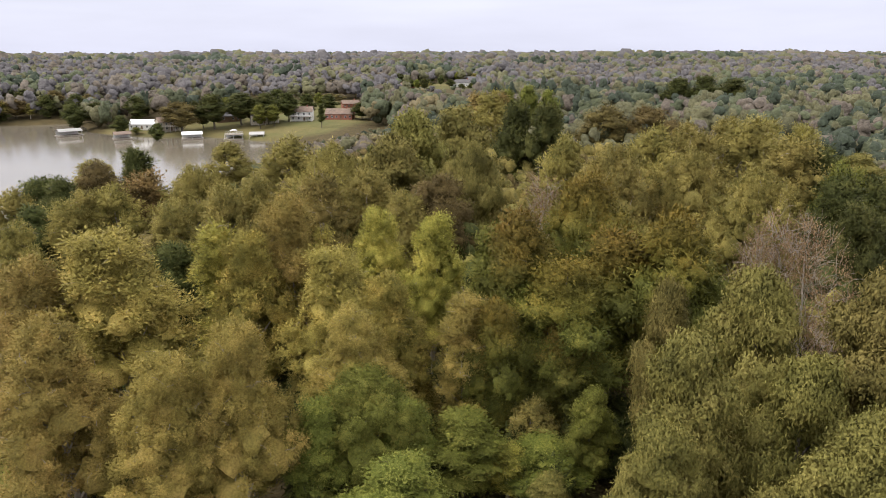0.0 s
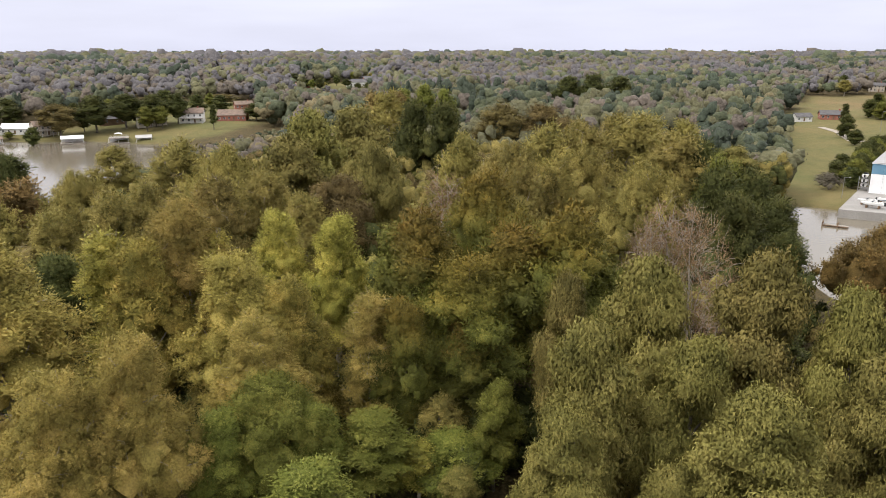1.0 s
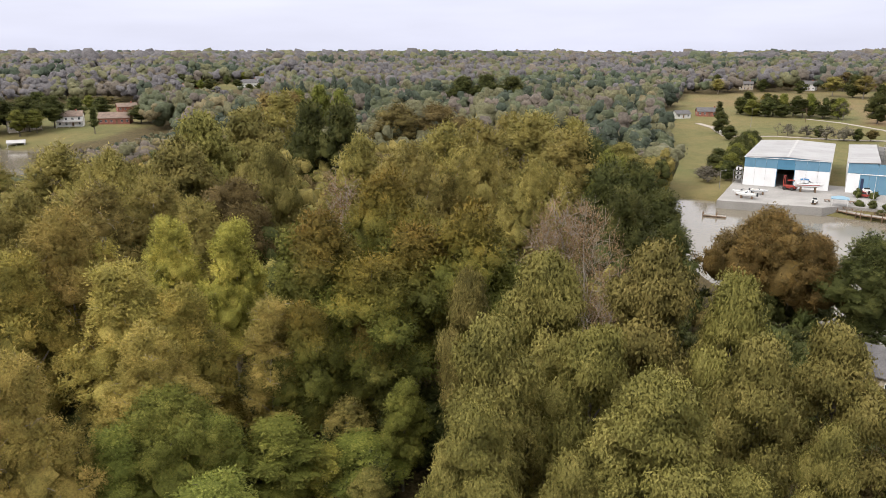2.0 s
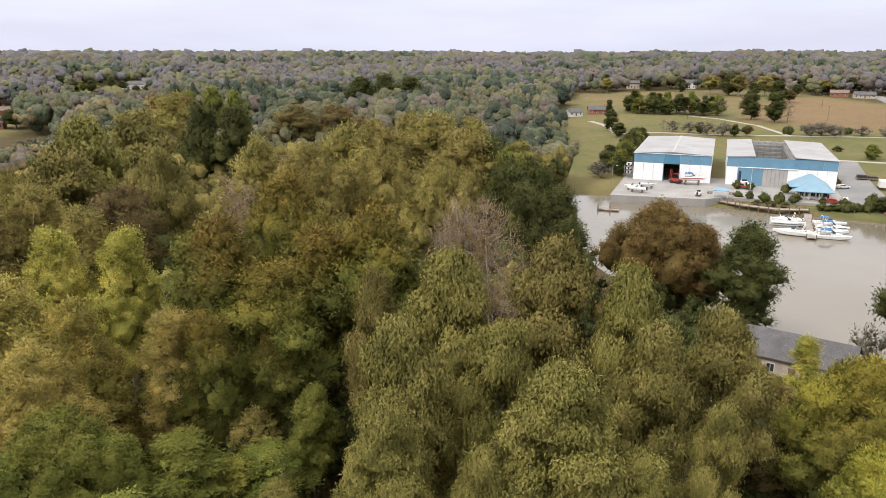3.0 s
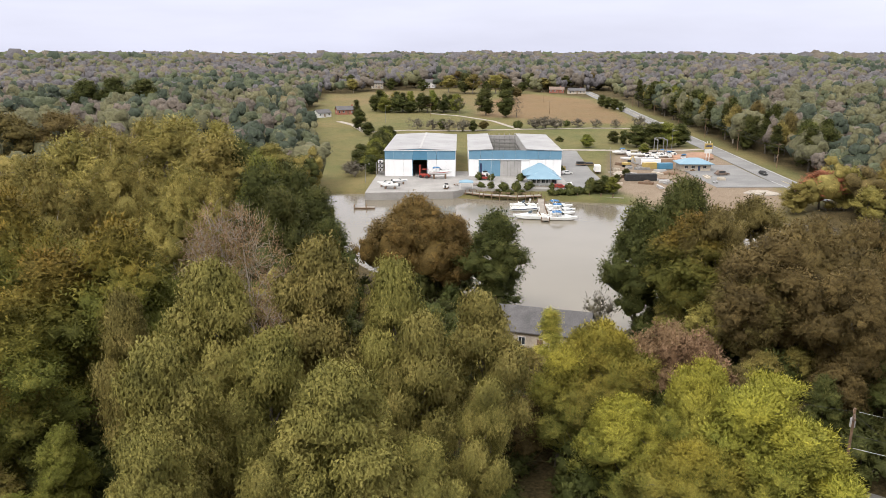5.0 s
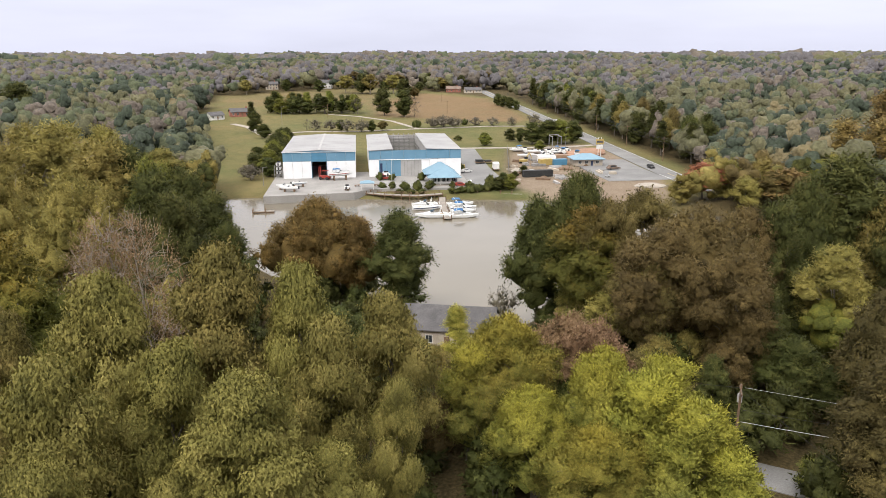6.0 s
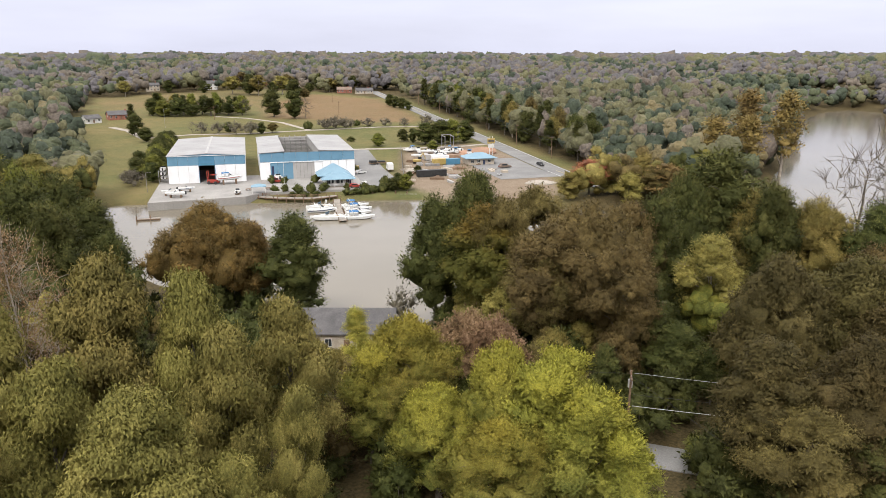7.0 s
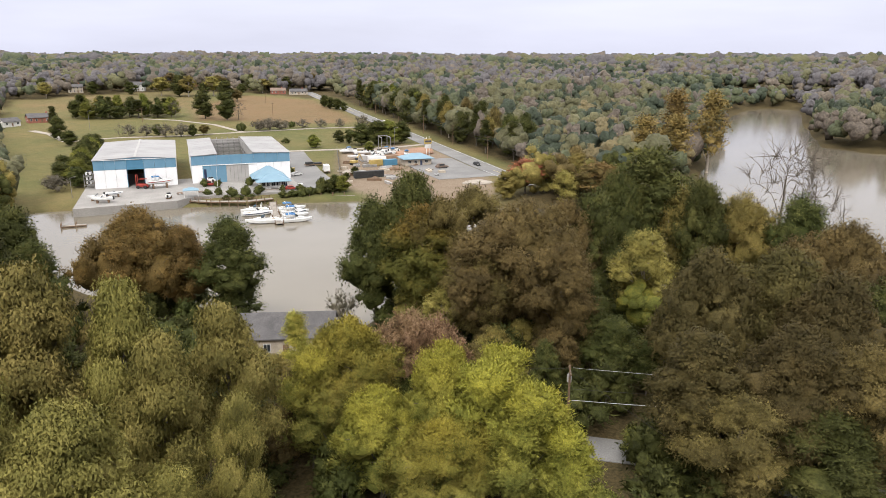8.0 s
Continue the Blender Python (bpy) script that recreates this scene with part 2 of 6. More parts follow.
def edge_distance(p, poly):
    best = np.full(len(p), 1e9)
    for a, b in zip(poly, np.roll(poly, -1, 0)):
        ab = b - a
        s = np.clip(((p - a) @ ab) / (ab @ ab), 0, 1)
        best = np.minimum(best, np.hypot(*(p - a - s[:, None] * ab).T))
    return best


def signed(p, poly):
    return np.where(inside(p, poly), -1, 1) * edge_distance(p, poly)


def shore(p):
    """Metres from the water's edge, below zero on the lake."""
    return np.minimum(signed(p, LAKE_WEST), signed(p, COVE))


def height(p):
    p = np.atleast_2d(np.asarray(p, float))[:, :2]
    d = np.hypot(*p.T)
    base = np.interp(d, [0, 150, 235, 305, 1220, 2500, 4600], [6.5, 5.5, 2.5, 2.5, 26, 27, 29])
    roll = np.sin(p[:, 0] / 310 + 1.3) * np.cos(p[:, 1] / 270) + 0.6 * np.sin(p[:, 0] / 140 - p[:, 1] / 190)
    base = base + roll * np.clip((d - 700) / 600, 0, 1) * 2.2
    s = shore(p)
    bank = np.interp(s, [-12, -1.2, 1.2, 12, 60], [-3, -0.8, 1.1, 2.4, 9])
    return np.minimum(base, np.where(s > 60, base, bank))


def cover_of(p):
    """Shares of grass, dry meadow and soil."""
    def share(poly, soft):
        return np.clip(0.5 - signed(p, poly) / soft, 0, 1)
    grass = np.max([share(MEADOWS, 6), share(LAWN_WEST, 8), share(LAWN_FAR, 10), 0.75 * share(GAP_NEAR, 6)], 0)
    dry = np.maximum(share(DRY, 10), 0.45 * share(OLIVE_FIELD, 10))
    soil = 0.9 * share(YARD, 5)
    return np.stack([grass, dry, soil, np.ones(len(p))], 1)


def sheet(name, verts, faces, mat, parent=None, smooth=False):
    me = bpy.data.meshes.new(name)
    me.from_pydata([tuple(v) for v in verts], [], [tuple(f) for f in faces])
    if smooth:
        me.polygons.foreach_set("use_smooth", np.ones(len(me.polygons), bool))
    if mat:
        me.materials.append(mat)
    ob = new(name, me)
    ob.parent = parent
    return ob


def build_ground():
    rings = np.concatenate([[0.5, 8, 20], 30 * 1.026 ** np.arange(197)])
    bearings = np.radians(np.concatenate([np.arange(-48, 112, 0.6), np.arange(112, 312, 4)]))
    n = len(bearings)
    p = np.stack([np.outer(rings, np.sin(bearings)).ravel(), np.outer(rings, np.cos(bearings)).ravel()], 1)
    v = np.column_stack([p, height(p)])
    i, j = np.meshgrid(np.arange(len(rings) - 1), np.arange(n), indexing="ij")
    k = (j + 1) % n
    f = np.stack([i * n + j, (i + 1) * n + j, (i + 1) * n + k, i * n + k], -1).reshape(-1, 4)[:, ::-1]
    ob = sheet("ground", v, f, GROUND, smooth=True)
    att = ob.data.color_attributes.new("cover", "FLOAT_COLOR", "POINT")
    att.data.foreach_set("color", cover_of(p).astype(np.float32).ravel())
    return tagged(ob, "rolling wooded land with mown grass, dry meadow and bare soil", "ground", kind="structure")


ground = build_ground()
water = sheet("water", [(-1500, -300, 0), (1500, -300, 0), (1500, 1000, 0), (-1500, 1000, 0)], [(0, 1, 2, 3)], WATER)
tagged(water, "still grey-brown lake water reflecting an overcast sky", "lake", kind="structure")

# ---- trees ----
def mesh_of(name, verts, faces, mats, index=None, smooth=False):
    """A mesh from arrays of corners and of faces that all have as many corners."""
    verts, faces = np.asarray(verts, np.float32), np.asarray(faces, np.int32)
    me = bpy.data.meshes.new(name)
    k = faces.shape[1]
    me.vertices.add(len(verts))
    me.vertices.foreach_set("co", verts.ravel())
    me.loops.add(faces.size)
    me.loops.foreach_set("vertex_index", faces.ravel())
    me.polygons.add(len(faces))
    me.polygons.foreach_set("loop_start", np.arange(0, faces.size, k, dtype=np.int32))
    if index is not None:
        me.polygons.foreach_set("material_index", np.asarray(index, np.int32))
    if smooth:
        me.polygons.foreach_set("use_smooth", np.ones(len(faces), bool))
    for m in mats:
        me.materials.append(m)
    me.update(calc_edges=True)
    return me


def unit(v):
    return v / np.maximum(np.linalg.norm(v, axis=-1, keepdims=True), 1e-9)


def tubes(paths, sides=5):
    """Tapered round limbs; each path holds rows of x, y, z, radius."""
    vs, fs, at = [], [], 0
    ang = np.arange(sides) * 2 * math.pi / sides
    for path in paths:
        path = np.asarray(path, float)
        pts, rad = path[:, :3], path[:, 3]
        way = unit(np.gradient(pts, axis=0))
        side = unit(np.cross(way, np.where(np.abs(way[:, 2:]) > 0.9, [[1, 0, 0]], [[0, 0, 1]])))
        up = np.cross(side, way)
        ring = pts[:, None] + rad[:, None, None] * (np.cos(ang)[None, :, None] * side[:, None] + np.sin(ang)[None, :, None] * up[:, None])
        n = len(pts)
        i, j = np.meshgrid(np.arange(n - 1), np.arange(sides), indexing="ij")
        k = (j + 1) % sides
        fs.append(at + np.stack([i * sides + j, i * sides + k, (i + 1) * sides + k, (i + 1) * sides + j], -1).reshape(-1, 4))
        vs.append(ring.reshape(-1, 3))
        at += n * sides
    return np.concatenate(vs), np.concatenate(fs)


def limb(a, b, r0, r1, rng, bend=0.12, n=6):
    """A crooked limb from a to b."""
    a, b = np.asarray(a, float), np.asarray(b, float)
    s = np.linspace(0, 1, n)[:, None]
    span = np.linalg.norm(b - a)
    wob = np.cumsum(rng.normal(0, 1, (n, 3)), 0)
    wob = (wob - s * wob[-1]) * span * bend / n
    sag = np.sin(s * math.pi) * np.array([[0, 0, span * 0.10]])
    return np.column_stack([a + (b - a) * s + wob + sag, r0 + (r1 - r0) * s[:, 0]])


def leaf_faces(p, way, face, long, wide, soft):
    """A three-cornered leaf at each place, turned to its outer side; soft: the crown's own roundness, by which light falls on it."""
    side = unit(np.cross(way, face))
    tri = np.stack([p - way * long * 0.5 - side * wide * 0.5, p - way * long * 0.35 + side * wide * 0.5, p + way * long * 0.6], 1)
    out = np.cross(tri[:, 1] - tri[:, 0], tri[:, 2] - tri[:, 0])
    flip = (out * soft).sum(1) < 0
    tri[flip] = tri[flip][:, ::-1]
    own = unit(np.where(flip[:, None], -out, out))
    nv = unit(soft * 0.85 + own * 0.3)
    return tri.reshape(-1, 3), np.arange(len(tri) * 3).reshape(-1, 3), np.repeat(nv, 3, 0).astype(np.float32)


def crown_width(shape, h):
    """Share of the full spread at the height h, 0 to 1, of the crown."""
    h = np.clip(h, 0, 1)
    if shape == "dome":
        return np.sqrt(np.clip(1 - h ** 2.0, 0, 1)) * np.minimum(1, 0.42 + 1.5 * h)
    if shape == "spire":
        return (1 - h) ** 0.5 * np.minimum(1, 0.7 + 1.2 * h)
    if shape == "pine":
        return (1 - h) ** 0.8 * np.minimum(1, 0.5 + 3 * h)
    return np.sqrt(np.clip(1 - (2 * h - 1) ** 2, 0, 1)) * 0.9 + 0.1 * (1 - h)


# height, spread, crown's foot, shape, boughs, clumps a bough, clump radius, leaves, leaf length, droop, density of the leaf masses, bare twigs, leaf and bark
KINDS = {
    "oak": (23, 5.4, 0.2, "dome", 13, 16, 0.9, 74000, 0.255, 0.75, 0.58, 4, "oak", BARK),
    "russet": (23, 6.5, 0.2, "dome", 15, 15, 1.0, 48000, 0.27, 0.5, 0.56, 14, "russet", BARK),
    "poplar": (25, 5.2, 0.2, "spire", 15, 12, 0.9, 62000, 0.18, 0.2, 0.45, 110, "poplar", BARK_PALE),
    "lime": (24, 4.6, 0.2, "spire", 13, 11, 0.9, 34000, 0.21, 0.2, 0.5, 12, "lime", BARK_PALE),
    "maple": (23, 7.0, 0.2, "dome", 15, 14, 1.15, 50000, 0.25, 0.25, 0.58, 10, "maple", BARK),
    "green": (19, 5.5, 0.18, "dome", 13, 13, 0.95, 38000, 0.22, 0.3, 0.6, 3, "green", BARK),
    "deep": (20, 6.5, 0.18, "dome", 14, 13, 1.05, 42000, 0.25, 0.25, 0.6, 5, "deep", BARK),
    "olive": (22, 6.5, 0.24, "dome", 15, 12, 1.0, 40000, 0.22, 0.2, 0.45, 40, "olive", BARK_PALE),
    "brown": (21, 7.5, 0.18, "round", 16, 15, 1.05, 52000, 0.25, 0.4, 0.58, 10, "brown", BARK),
    "umber": (20, 8.5, 0.2, "dome", 15, 14, 1.15, 52000, 0.26, 0.3, 0.52, 20, "umber", BARK),
    "bright": (17, 5.6, 0.1, "dome", 15, 14, 0.8, 60000, 0.2, -0.15, 0.5, 12, "bright", BARK),
    "bare": (20, 5.5, 0.16, "round", 11, 5, 1.2, 8000, 0.2, 0.3, 0.0, 260, "dusk", BARK_PALE),
    "twiggy": (17, 5.5, 0.12, "round", 11, 4, 1.2, 300, 0.2, 0.3, 0.0, 320, "grey", BARK),
    "rust": (21, 5.0, 0.2, "spire", 12, 10, 1.0, 16000, 0.28, 0.2, 0.35, 40, "rust", BARK_PALE),
    "red": (15, 4.5, 0.2, "round", 10, 9, 0.95, 12000, 0.25, 0.3, 0.7, 12, "red", BARK),
    "dusk": (12, 4.0, 0.12, "round", 12, 9, 0.8, 24000, 0.22, 0.3, 0.45, 20, "dusk", BARK),
    "pine": (22, 4.0, 0.2, "pine", 16, 8, 0.8, 22000, 0.3, 0.1, 0.55, 3, "deep", BARK),
    "shrub": (3.2, 2.0, 0.02, "round", 5, 7, 0.5, 2200, 0.17, 0.2, 0.85, 2, "deep", BARK),
    "grove": (14, 5.0, 0.02, "dome", 12, 11, 0.9, 24000, 0.25, 0.2, 0.62, 2, "deep", BARK),
    "copse": (14, 5.0, 0.02, "dome", 12, 11, 0.9, 24000, 0.25, 0.2, 0.62, 2, "green", BARK),
    "saffron": (14, 5.0, 0.02, "dome", 12, 11, 0.9, 24000, 0.25, 0.2, 0.58, 12, "olive", BARK),
    "undergrowth": (6.5, 3.6, 0.02, "round", 7, 7, 0.85, 3200, 0.28, 0.2, 0.6, 2, "deep", BARK),
    "thicket": (7.0, 4.5, 0.02, "round", 8, 8, 0.9, 2600, 0.26, 0.2, 0.35, 120, "grey", BARK),
}
SPARSE = ("bare", "twiggy")


def ball(level):
    bm = bmesh.new()
    bmesh.ops.create_icosphere(bm, subdivisions=level, radius=1)
    bmesh.ops.rotate(bm, verts=bm.verts[:], matrix=Euler((0.5, 0.35, 0.2)).to_matrix())
    bm.verts.index_update()
    v, f = np.array([q.co[:] for q in bm.verts]), np.array([[q.index for q in g.verts] for g in bm.faces])
    bm.free()
    return v, f


BALL, BALL_FINE = ball(1), ball(2)


def leaf_masses(c, r, flat, form, rng, lean_out, rough=0.28):
    """Uneven rounded masses of close foliage round the places c; lean_out bends their shading outwards from the crown."""
    v, f = form
    n, k = len(c), len(v)
    p = c[:, None] + v[None] * r[:, None, None] * rng.uniform(1 - rough, 1 + rough, (n, k, 1)) * [1, 1, flat]
    nv = unit(v[None] * 0.8 + lean_out[:, None] * 0.45 + [0, 0, 0.1])
    return p.reshape(-1, 3), (f[None] + (np.arange(n) * k)[:, None, None]).reshape(-1, 3), np.broadcast_to(nv, (n, k, 3)).reshape(-1, 3)


def grow(kind, seed, coarse=1.0, broad=1.0):
    """Trunk and crown meshes of one tree of a kind, its foot at the origin: boughs that carry clumps of leaves; coarse: fewer, larger leaves, for a tree farther off; broad: a wider crown with more boughs."""
    high, wide, foot, shape, boughs, per, clump, leaves, leaf, droop, dense, extra, leaf_key, bark = KINDS[kind]
    wide, boughs, leaves = wide * broad, int(boughs * broad ** 1.1), int(leaves * broad ** 1.5)
    rng = np.random.default_rng(seed)
    thin = kind in SPARSE
    lean = rng.normal(0, 0.02, 2) * high
    # boughs, each a dome of its own
    h = (np.arange(boughs) + rng.uniform(0.2, 0.8, boughs)) / boughs
    h = h ** 0.8
    turn = np.arange(boughs) * 2.399963 + rng.normal(0, 0.35, boughs)
    rb = wide * 0.4 * rng.uniform(0.75, 1.2, boughs) * (1 - 0.35 * h)
    out = np.maximum(crown_width(shape, h) * wide * rng.uniform(0.85, 1.12, boughs) - rb - clump * 0.6, 0)
    out[-1] *= 0.4
    base = high * foot + rb * 0.6
    bz = base + (high - rb * 0.85 - clump * 0.9 - base) * h
    bc = np.column_stack([out * np.cos(turn) + lean[0] * h, out * np.sin(turn) + lean[1] * h, bz])
    away = unit(np.column_stack([bc[:, :2], 0.35 * wide + 0 * h]) + 1e-6)
    # clumps on the outer side of the boughs
    per = max(4, int(per / coarse ** 0.5))
    clump = clump * coarse ** 0.25
    own = np.repeat(np.arange(boughs), per)
    i = np.tile(np.arange(per), boughs) + 0.5
    zz = 1 - 1.55 * i / per
    tt = i * 2.399963 + rng.random(boughs)[own] * 6.28
    d = np.column_stack([np.sqrt(1 - zz ** 2) * np.cos(tt), np.sqrt(1 - zz ** 2) * np.sin(tt), zz])
    d = unit(d + away[own] * 0.4 + rng.normal(0, 0.16, d.shape))
    cc = bc[own] + d * (rb[own] * rng.uniform(0.72, 1.02, len(own)))[:, None] * [1, 1, 0.9]
    rc = clump * rng.uniform(0.5, 1.3, len(own))
    # trunk, limbs to the boughs, lesser limbs to the clumps, twigs
    fork = high * (foot + 0.72 * (1 - foot))
    limbs = [limb((0, 0, -0.4), (lean[0], lean[1], fork), high * (0.011 if thin else 0.016), high * 0.004, rng, 0.08, 9)]
    for k in range(boughs):
        root = np.clip(bz[k] - out[k] * rng.uniform(0.8, 1.5) - rb[k] * 0.5, high * foot * 0.6, fork)
        s = root / fork
        limbs.append(limb((lean[0] * s, lean[1] * s, root), bc[k], high * (0.004 if thin else 0.009) * (1 - 0.5 * s), 0.03, rng, 0.25, 6))
    every = 1 if thin else 2 if coarse < 1.5 else 4
    for k in range(0, len(cc), every):
        limbs.append(limb(bc[own[k]], cc[k], 0.028 if thin else 0.06, 0.02, rng, 0.3, 4))
    for k in range(int(extra if thin else extra / coarse)):
        j = rng.integers(len(cc) // every) * every
        way = unit(rng.normal(0, 1, 3) + d[j] * 0.9 + [0, 0, 0.6])
        limbs.append(limb(cc[j], cc[j] + way * rc[j] * rng.uniform(1.0, 1.9), (0.022 if thin else 0.03) * coarse ** 0.4, 0.008 * coarse ** 0.4, rng, 0.3, 4))
    tv, tf = tubes(limbs, 4)
    # leaves on the clumps, some stray ones between them
    n = int(leaves / coarse ** 1.55)
    length = leaf * coarse ** 0.68
    w = rng.choice(len(cc), n, p=rc ** 2 / (rc ** 2).sum())
    g = unit(rng.normal(0, 1, (n, 3)) + d[w] * 0.75 + [0, 0, 0.35])
    far_out = np.where(rng.random(n) < 0.16, rng.uniform(1.1, 1.6, n), rng.uniform(0.5, 1.15, n))
    p = cc[w] + g * (rc[w] * far_out)[:, None]
    p[:, 2] -= max(droop, 0) * 0.35 * rc[w] * (1 - g[:, 2]) * rng.random(n)
    way = unit(g * (1 - max(droop, 0)) + [0, 0, -1.4 * droop + 0.15] + rng.normal(0, 0.4, (n, 3)))
    face = unit(g * 0.9 + [0, 0, 0.5] + rng.normal(0, 0.35, (n, 3)))
    soft = unit(g * 0.75 + d[w] * 0.45 + [0, 0, 0.12] + rng.normal(0, 0.12, (n, 3)))
    ll = length * rng.uniform(0.65, 1.3, (n, 1))
    lv, lf, nv = leaf_faces(p, way, face, ll, ll * rng.uniform(0.34, 0.56, (n, 1)), soft)
    if dense:
        at = len(lv)
        for c, r, form in ((cc, rc * dense, BALL), (bc, rb * dense * 1.25, BALL_FINE)):
            mv, mf, mn = leaf_masses(c, r, 0.9, form, rng, d if c is cc else away)
            lv, lf, nv = np.concatenate([lv, mv]), np.concatenate([lf, mf + at]), np.concatenate([nv, mn])
            at += len(mv)
    crown = mesh_of("crown", lv, lf, [LEAF[leaf_key]])
    crown.normals_split_custom_set_from_vertices(nv.astype(np.float32))
    return mesh_of("trunk", tv, tf, [bark], smooth=True), crown


GROWN = {}
LABELS = {
    "oak": ("large oak with drooping olive-green leaf tufts in the woods", "oak tree"),
    "poplar": ("tall poplar with thin yellowing leaves and pale limbs", "poplar tree"),
    "lime": ("slender poplar with pale yellow-green leaves", "poplar tree"),
    "maple": ("broad dark green tree turning orange at its top", "maple tree"),
    "green": ("full leafy tree with fresh green foliage", "tree"),
    "deep": ("dense dark green tree among the woods", "tree"),
    "olive": ("tall thin-leaved tree in faded olive with bare limbs showing", "tree"),
    "brown": ("round-crowned tree with browning autumn leaves", "tree"),
    "bright": ("bright yellow-green leafy tree beside the street", "tree"),
    "umber": ("broad shore tree with dense rusty brown leaves", "tree"),
    "russet": ("tall oak with dull brown and olive leaves", "oak tree"),
    "bare": ("nearly bare tree with pale branches and few pinkish leaves", "bare tree"),
    "twiggy": ("leafless tree with a haze of fine grey twigs", "bare tree"),
    "rust": ("thin rusty orange tree with pale limbs", "tree"),
    "red": ("small tree with red autumn leaves", "tree"),
    "dusk": ("low round tree with pinkish brown leaves", "tree"),
    "pine": ("tall dark green pine tree", "pine tree"),
    "shrub": ("clipped dark green round shrub", "shrub"),
    "undergrowth": ("low dark green undergrowth between the trees", "bush"),
    "saffron": ("yellowing tree on the far bank of the cove", "tree"),
    "grove": ("dark green tree leafy down to the grass", "tree"),
    "copse": ("green tree leafy down to the grass", "tree"),
    "thicket": ("grey leafless thicket at the field's edge", "bush"),
}
NAMES = {"oak": "oak_tree", "russet": "oak_tree", "deep": "broadleaf_tree", "olive": "hickory_tree", "grove": "field_tree", "copse": "field_tree", "saffron": "field_tree", "poplar": "poplar_tree", "lime": "poplar_tree", "maple": "maple_tree", "pine": "pine_tree", "bare": "bare_tree", "twiggy": "bare_tree", "shrub": "shrub", "undergrowth": "bush", "thicket": "bush"}


def plant(kind, x, y, high, spread, variant=0, coarse=1.0, foot_z=None, group=""):
    """Stand a tree of a kind on the land: its height and crown width in metres."""
    h0, w0 = KINDS[kind][:2]
    broad = 1.6 if spread * 0.6 / w0 > 1.3 and coarse < 2.3 else 1.0
    w0 *= broad
    key = (kind, variant, coarse, broad)
    z = float(height((x, y))[0]) - 0.1 if foot_z is None else foot_z
    turn = random.random() * 6.28
    m = Matrix.LocRotScale((x, y, z), Euler((0, 0, turn)), (spread * 0.6 / w0, spread * 0.6 / w0, high / h0))
    if key in GROWN:
        first = GROWN[key]
        ob = copy_thing(first, m @ Matrix.Diagonal((1 / first.scale.x, 1 / first.scale.y, 1 / first.scale.z, 1)))
    else:
        trunk, crown = grow(kind, 100 * variant + sum(map(ord, kind)), coarse, broad)
        ob = new(NAMES.get(kind, "tree"))
        for nm, me in (("trunk", trunk), ("crown", crown)):
            part_ob = new(nm, me)
            part_ob.parent = ob
        ob.matrix_basis = m
        GROWN[key] = ob
        tagged(ob, *LABELS[kind])
    return tagged(ob, group=group)

# x, y, height of the crown's top over the lake, crown width
POPLAR_TREES = [(-33.9, 71.9, 33.0, 20.5), (-43.4, 70.5, 30.0, 14.5), (-18.0, 55.9, 29.0, 11.5), (-32.5, 56.0, 29.0, 14.3), (-23.3, 53.5, 27.0, 12.1), (-18.3, 85.5, 34.0, 14.3), (-11.3, 75.8, 30.0, 14.9), (-8.0, 66.9, 26.0, 13.1), (1.6, 71.2, 26.0, 8.4)]
LIME_TREES = [(-22.1, 79.7, 31.0, 11.7), (-5.7, 73.8, 28.0, 11.6), (-26.7, 83.2, 31.0, 9.8), (-9.7, 97.8, 30.0, 11.5), (-1.3, 93.3, 30.0, 11.0), (-15.4, 85.2, 30.0, 10.1), (73.9, 55.8, 17.0, 5.3)]
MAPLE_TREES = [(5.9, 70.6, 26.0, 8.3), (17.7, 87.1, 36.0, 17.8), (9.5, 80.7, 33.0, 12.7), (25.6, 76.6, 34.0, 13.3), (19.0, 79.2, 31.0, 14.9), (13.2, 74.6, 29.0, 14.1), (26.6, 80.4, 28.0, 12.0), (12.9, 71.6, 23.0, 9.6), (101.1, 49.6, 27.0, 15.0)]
GREEN_TREES = [(-7.6, 61.7, 22.0, 13.1), (-11.5, 59.4, 20.0, 7.5), (-3.5, 62.5, 19.0, 7.4), (1.9, 62.4, 17.0, 10.3), (14.2, 63.6, 19.0, 6.0), (9.7, 62.8, 14.0, 9.4), (-4.5, 53.1, 18.0, 10.9), (6.6, 85.0, 30.0, 10.0), (9.4, 78.1, 26.0, 10.4), (68.4, 120.6, 32.0, 13.5), (32.6, 378.6, 32.3, 15.3), (44.3, 380.4, 33.9, 15.3), (55.2, 376.0, 32.3, 15.3), (-114.8, 455.8, 18.9, 11.9), (-106.9, 460.8, 18.9, 11.9), (-191.7, 453.1, 5.5, 8.1), (75.1, 9.2, 9.0, 7.1)]
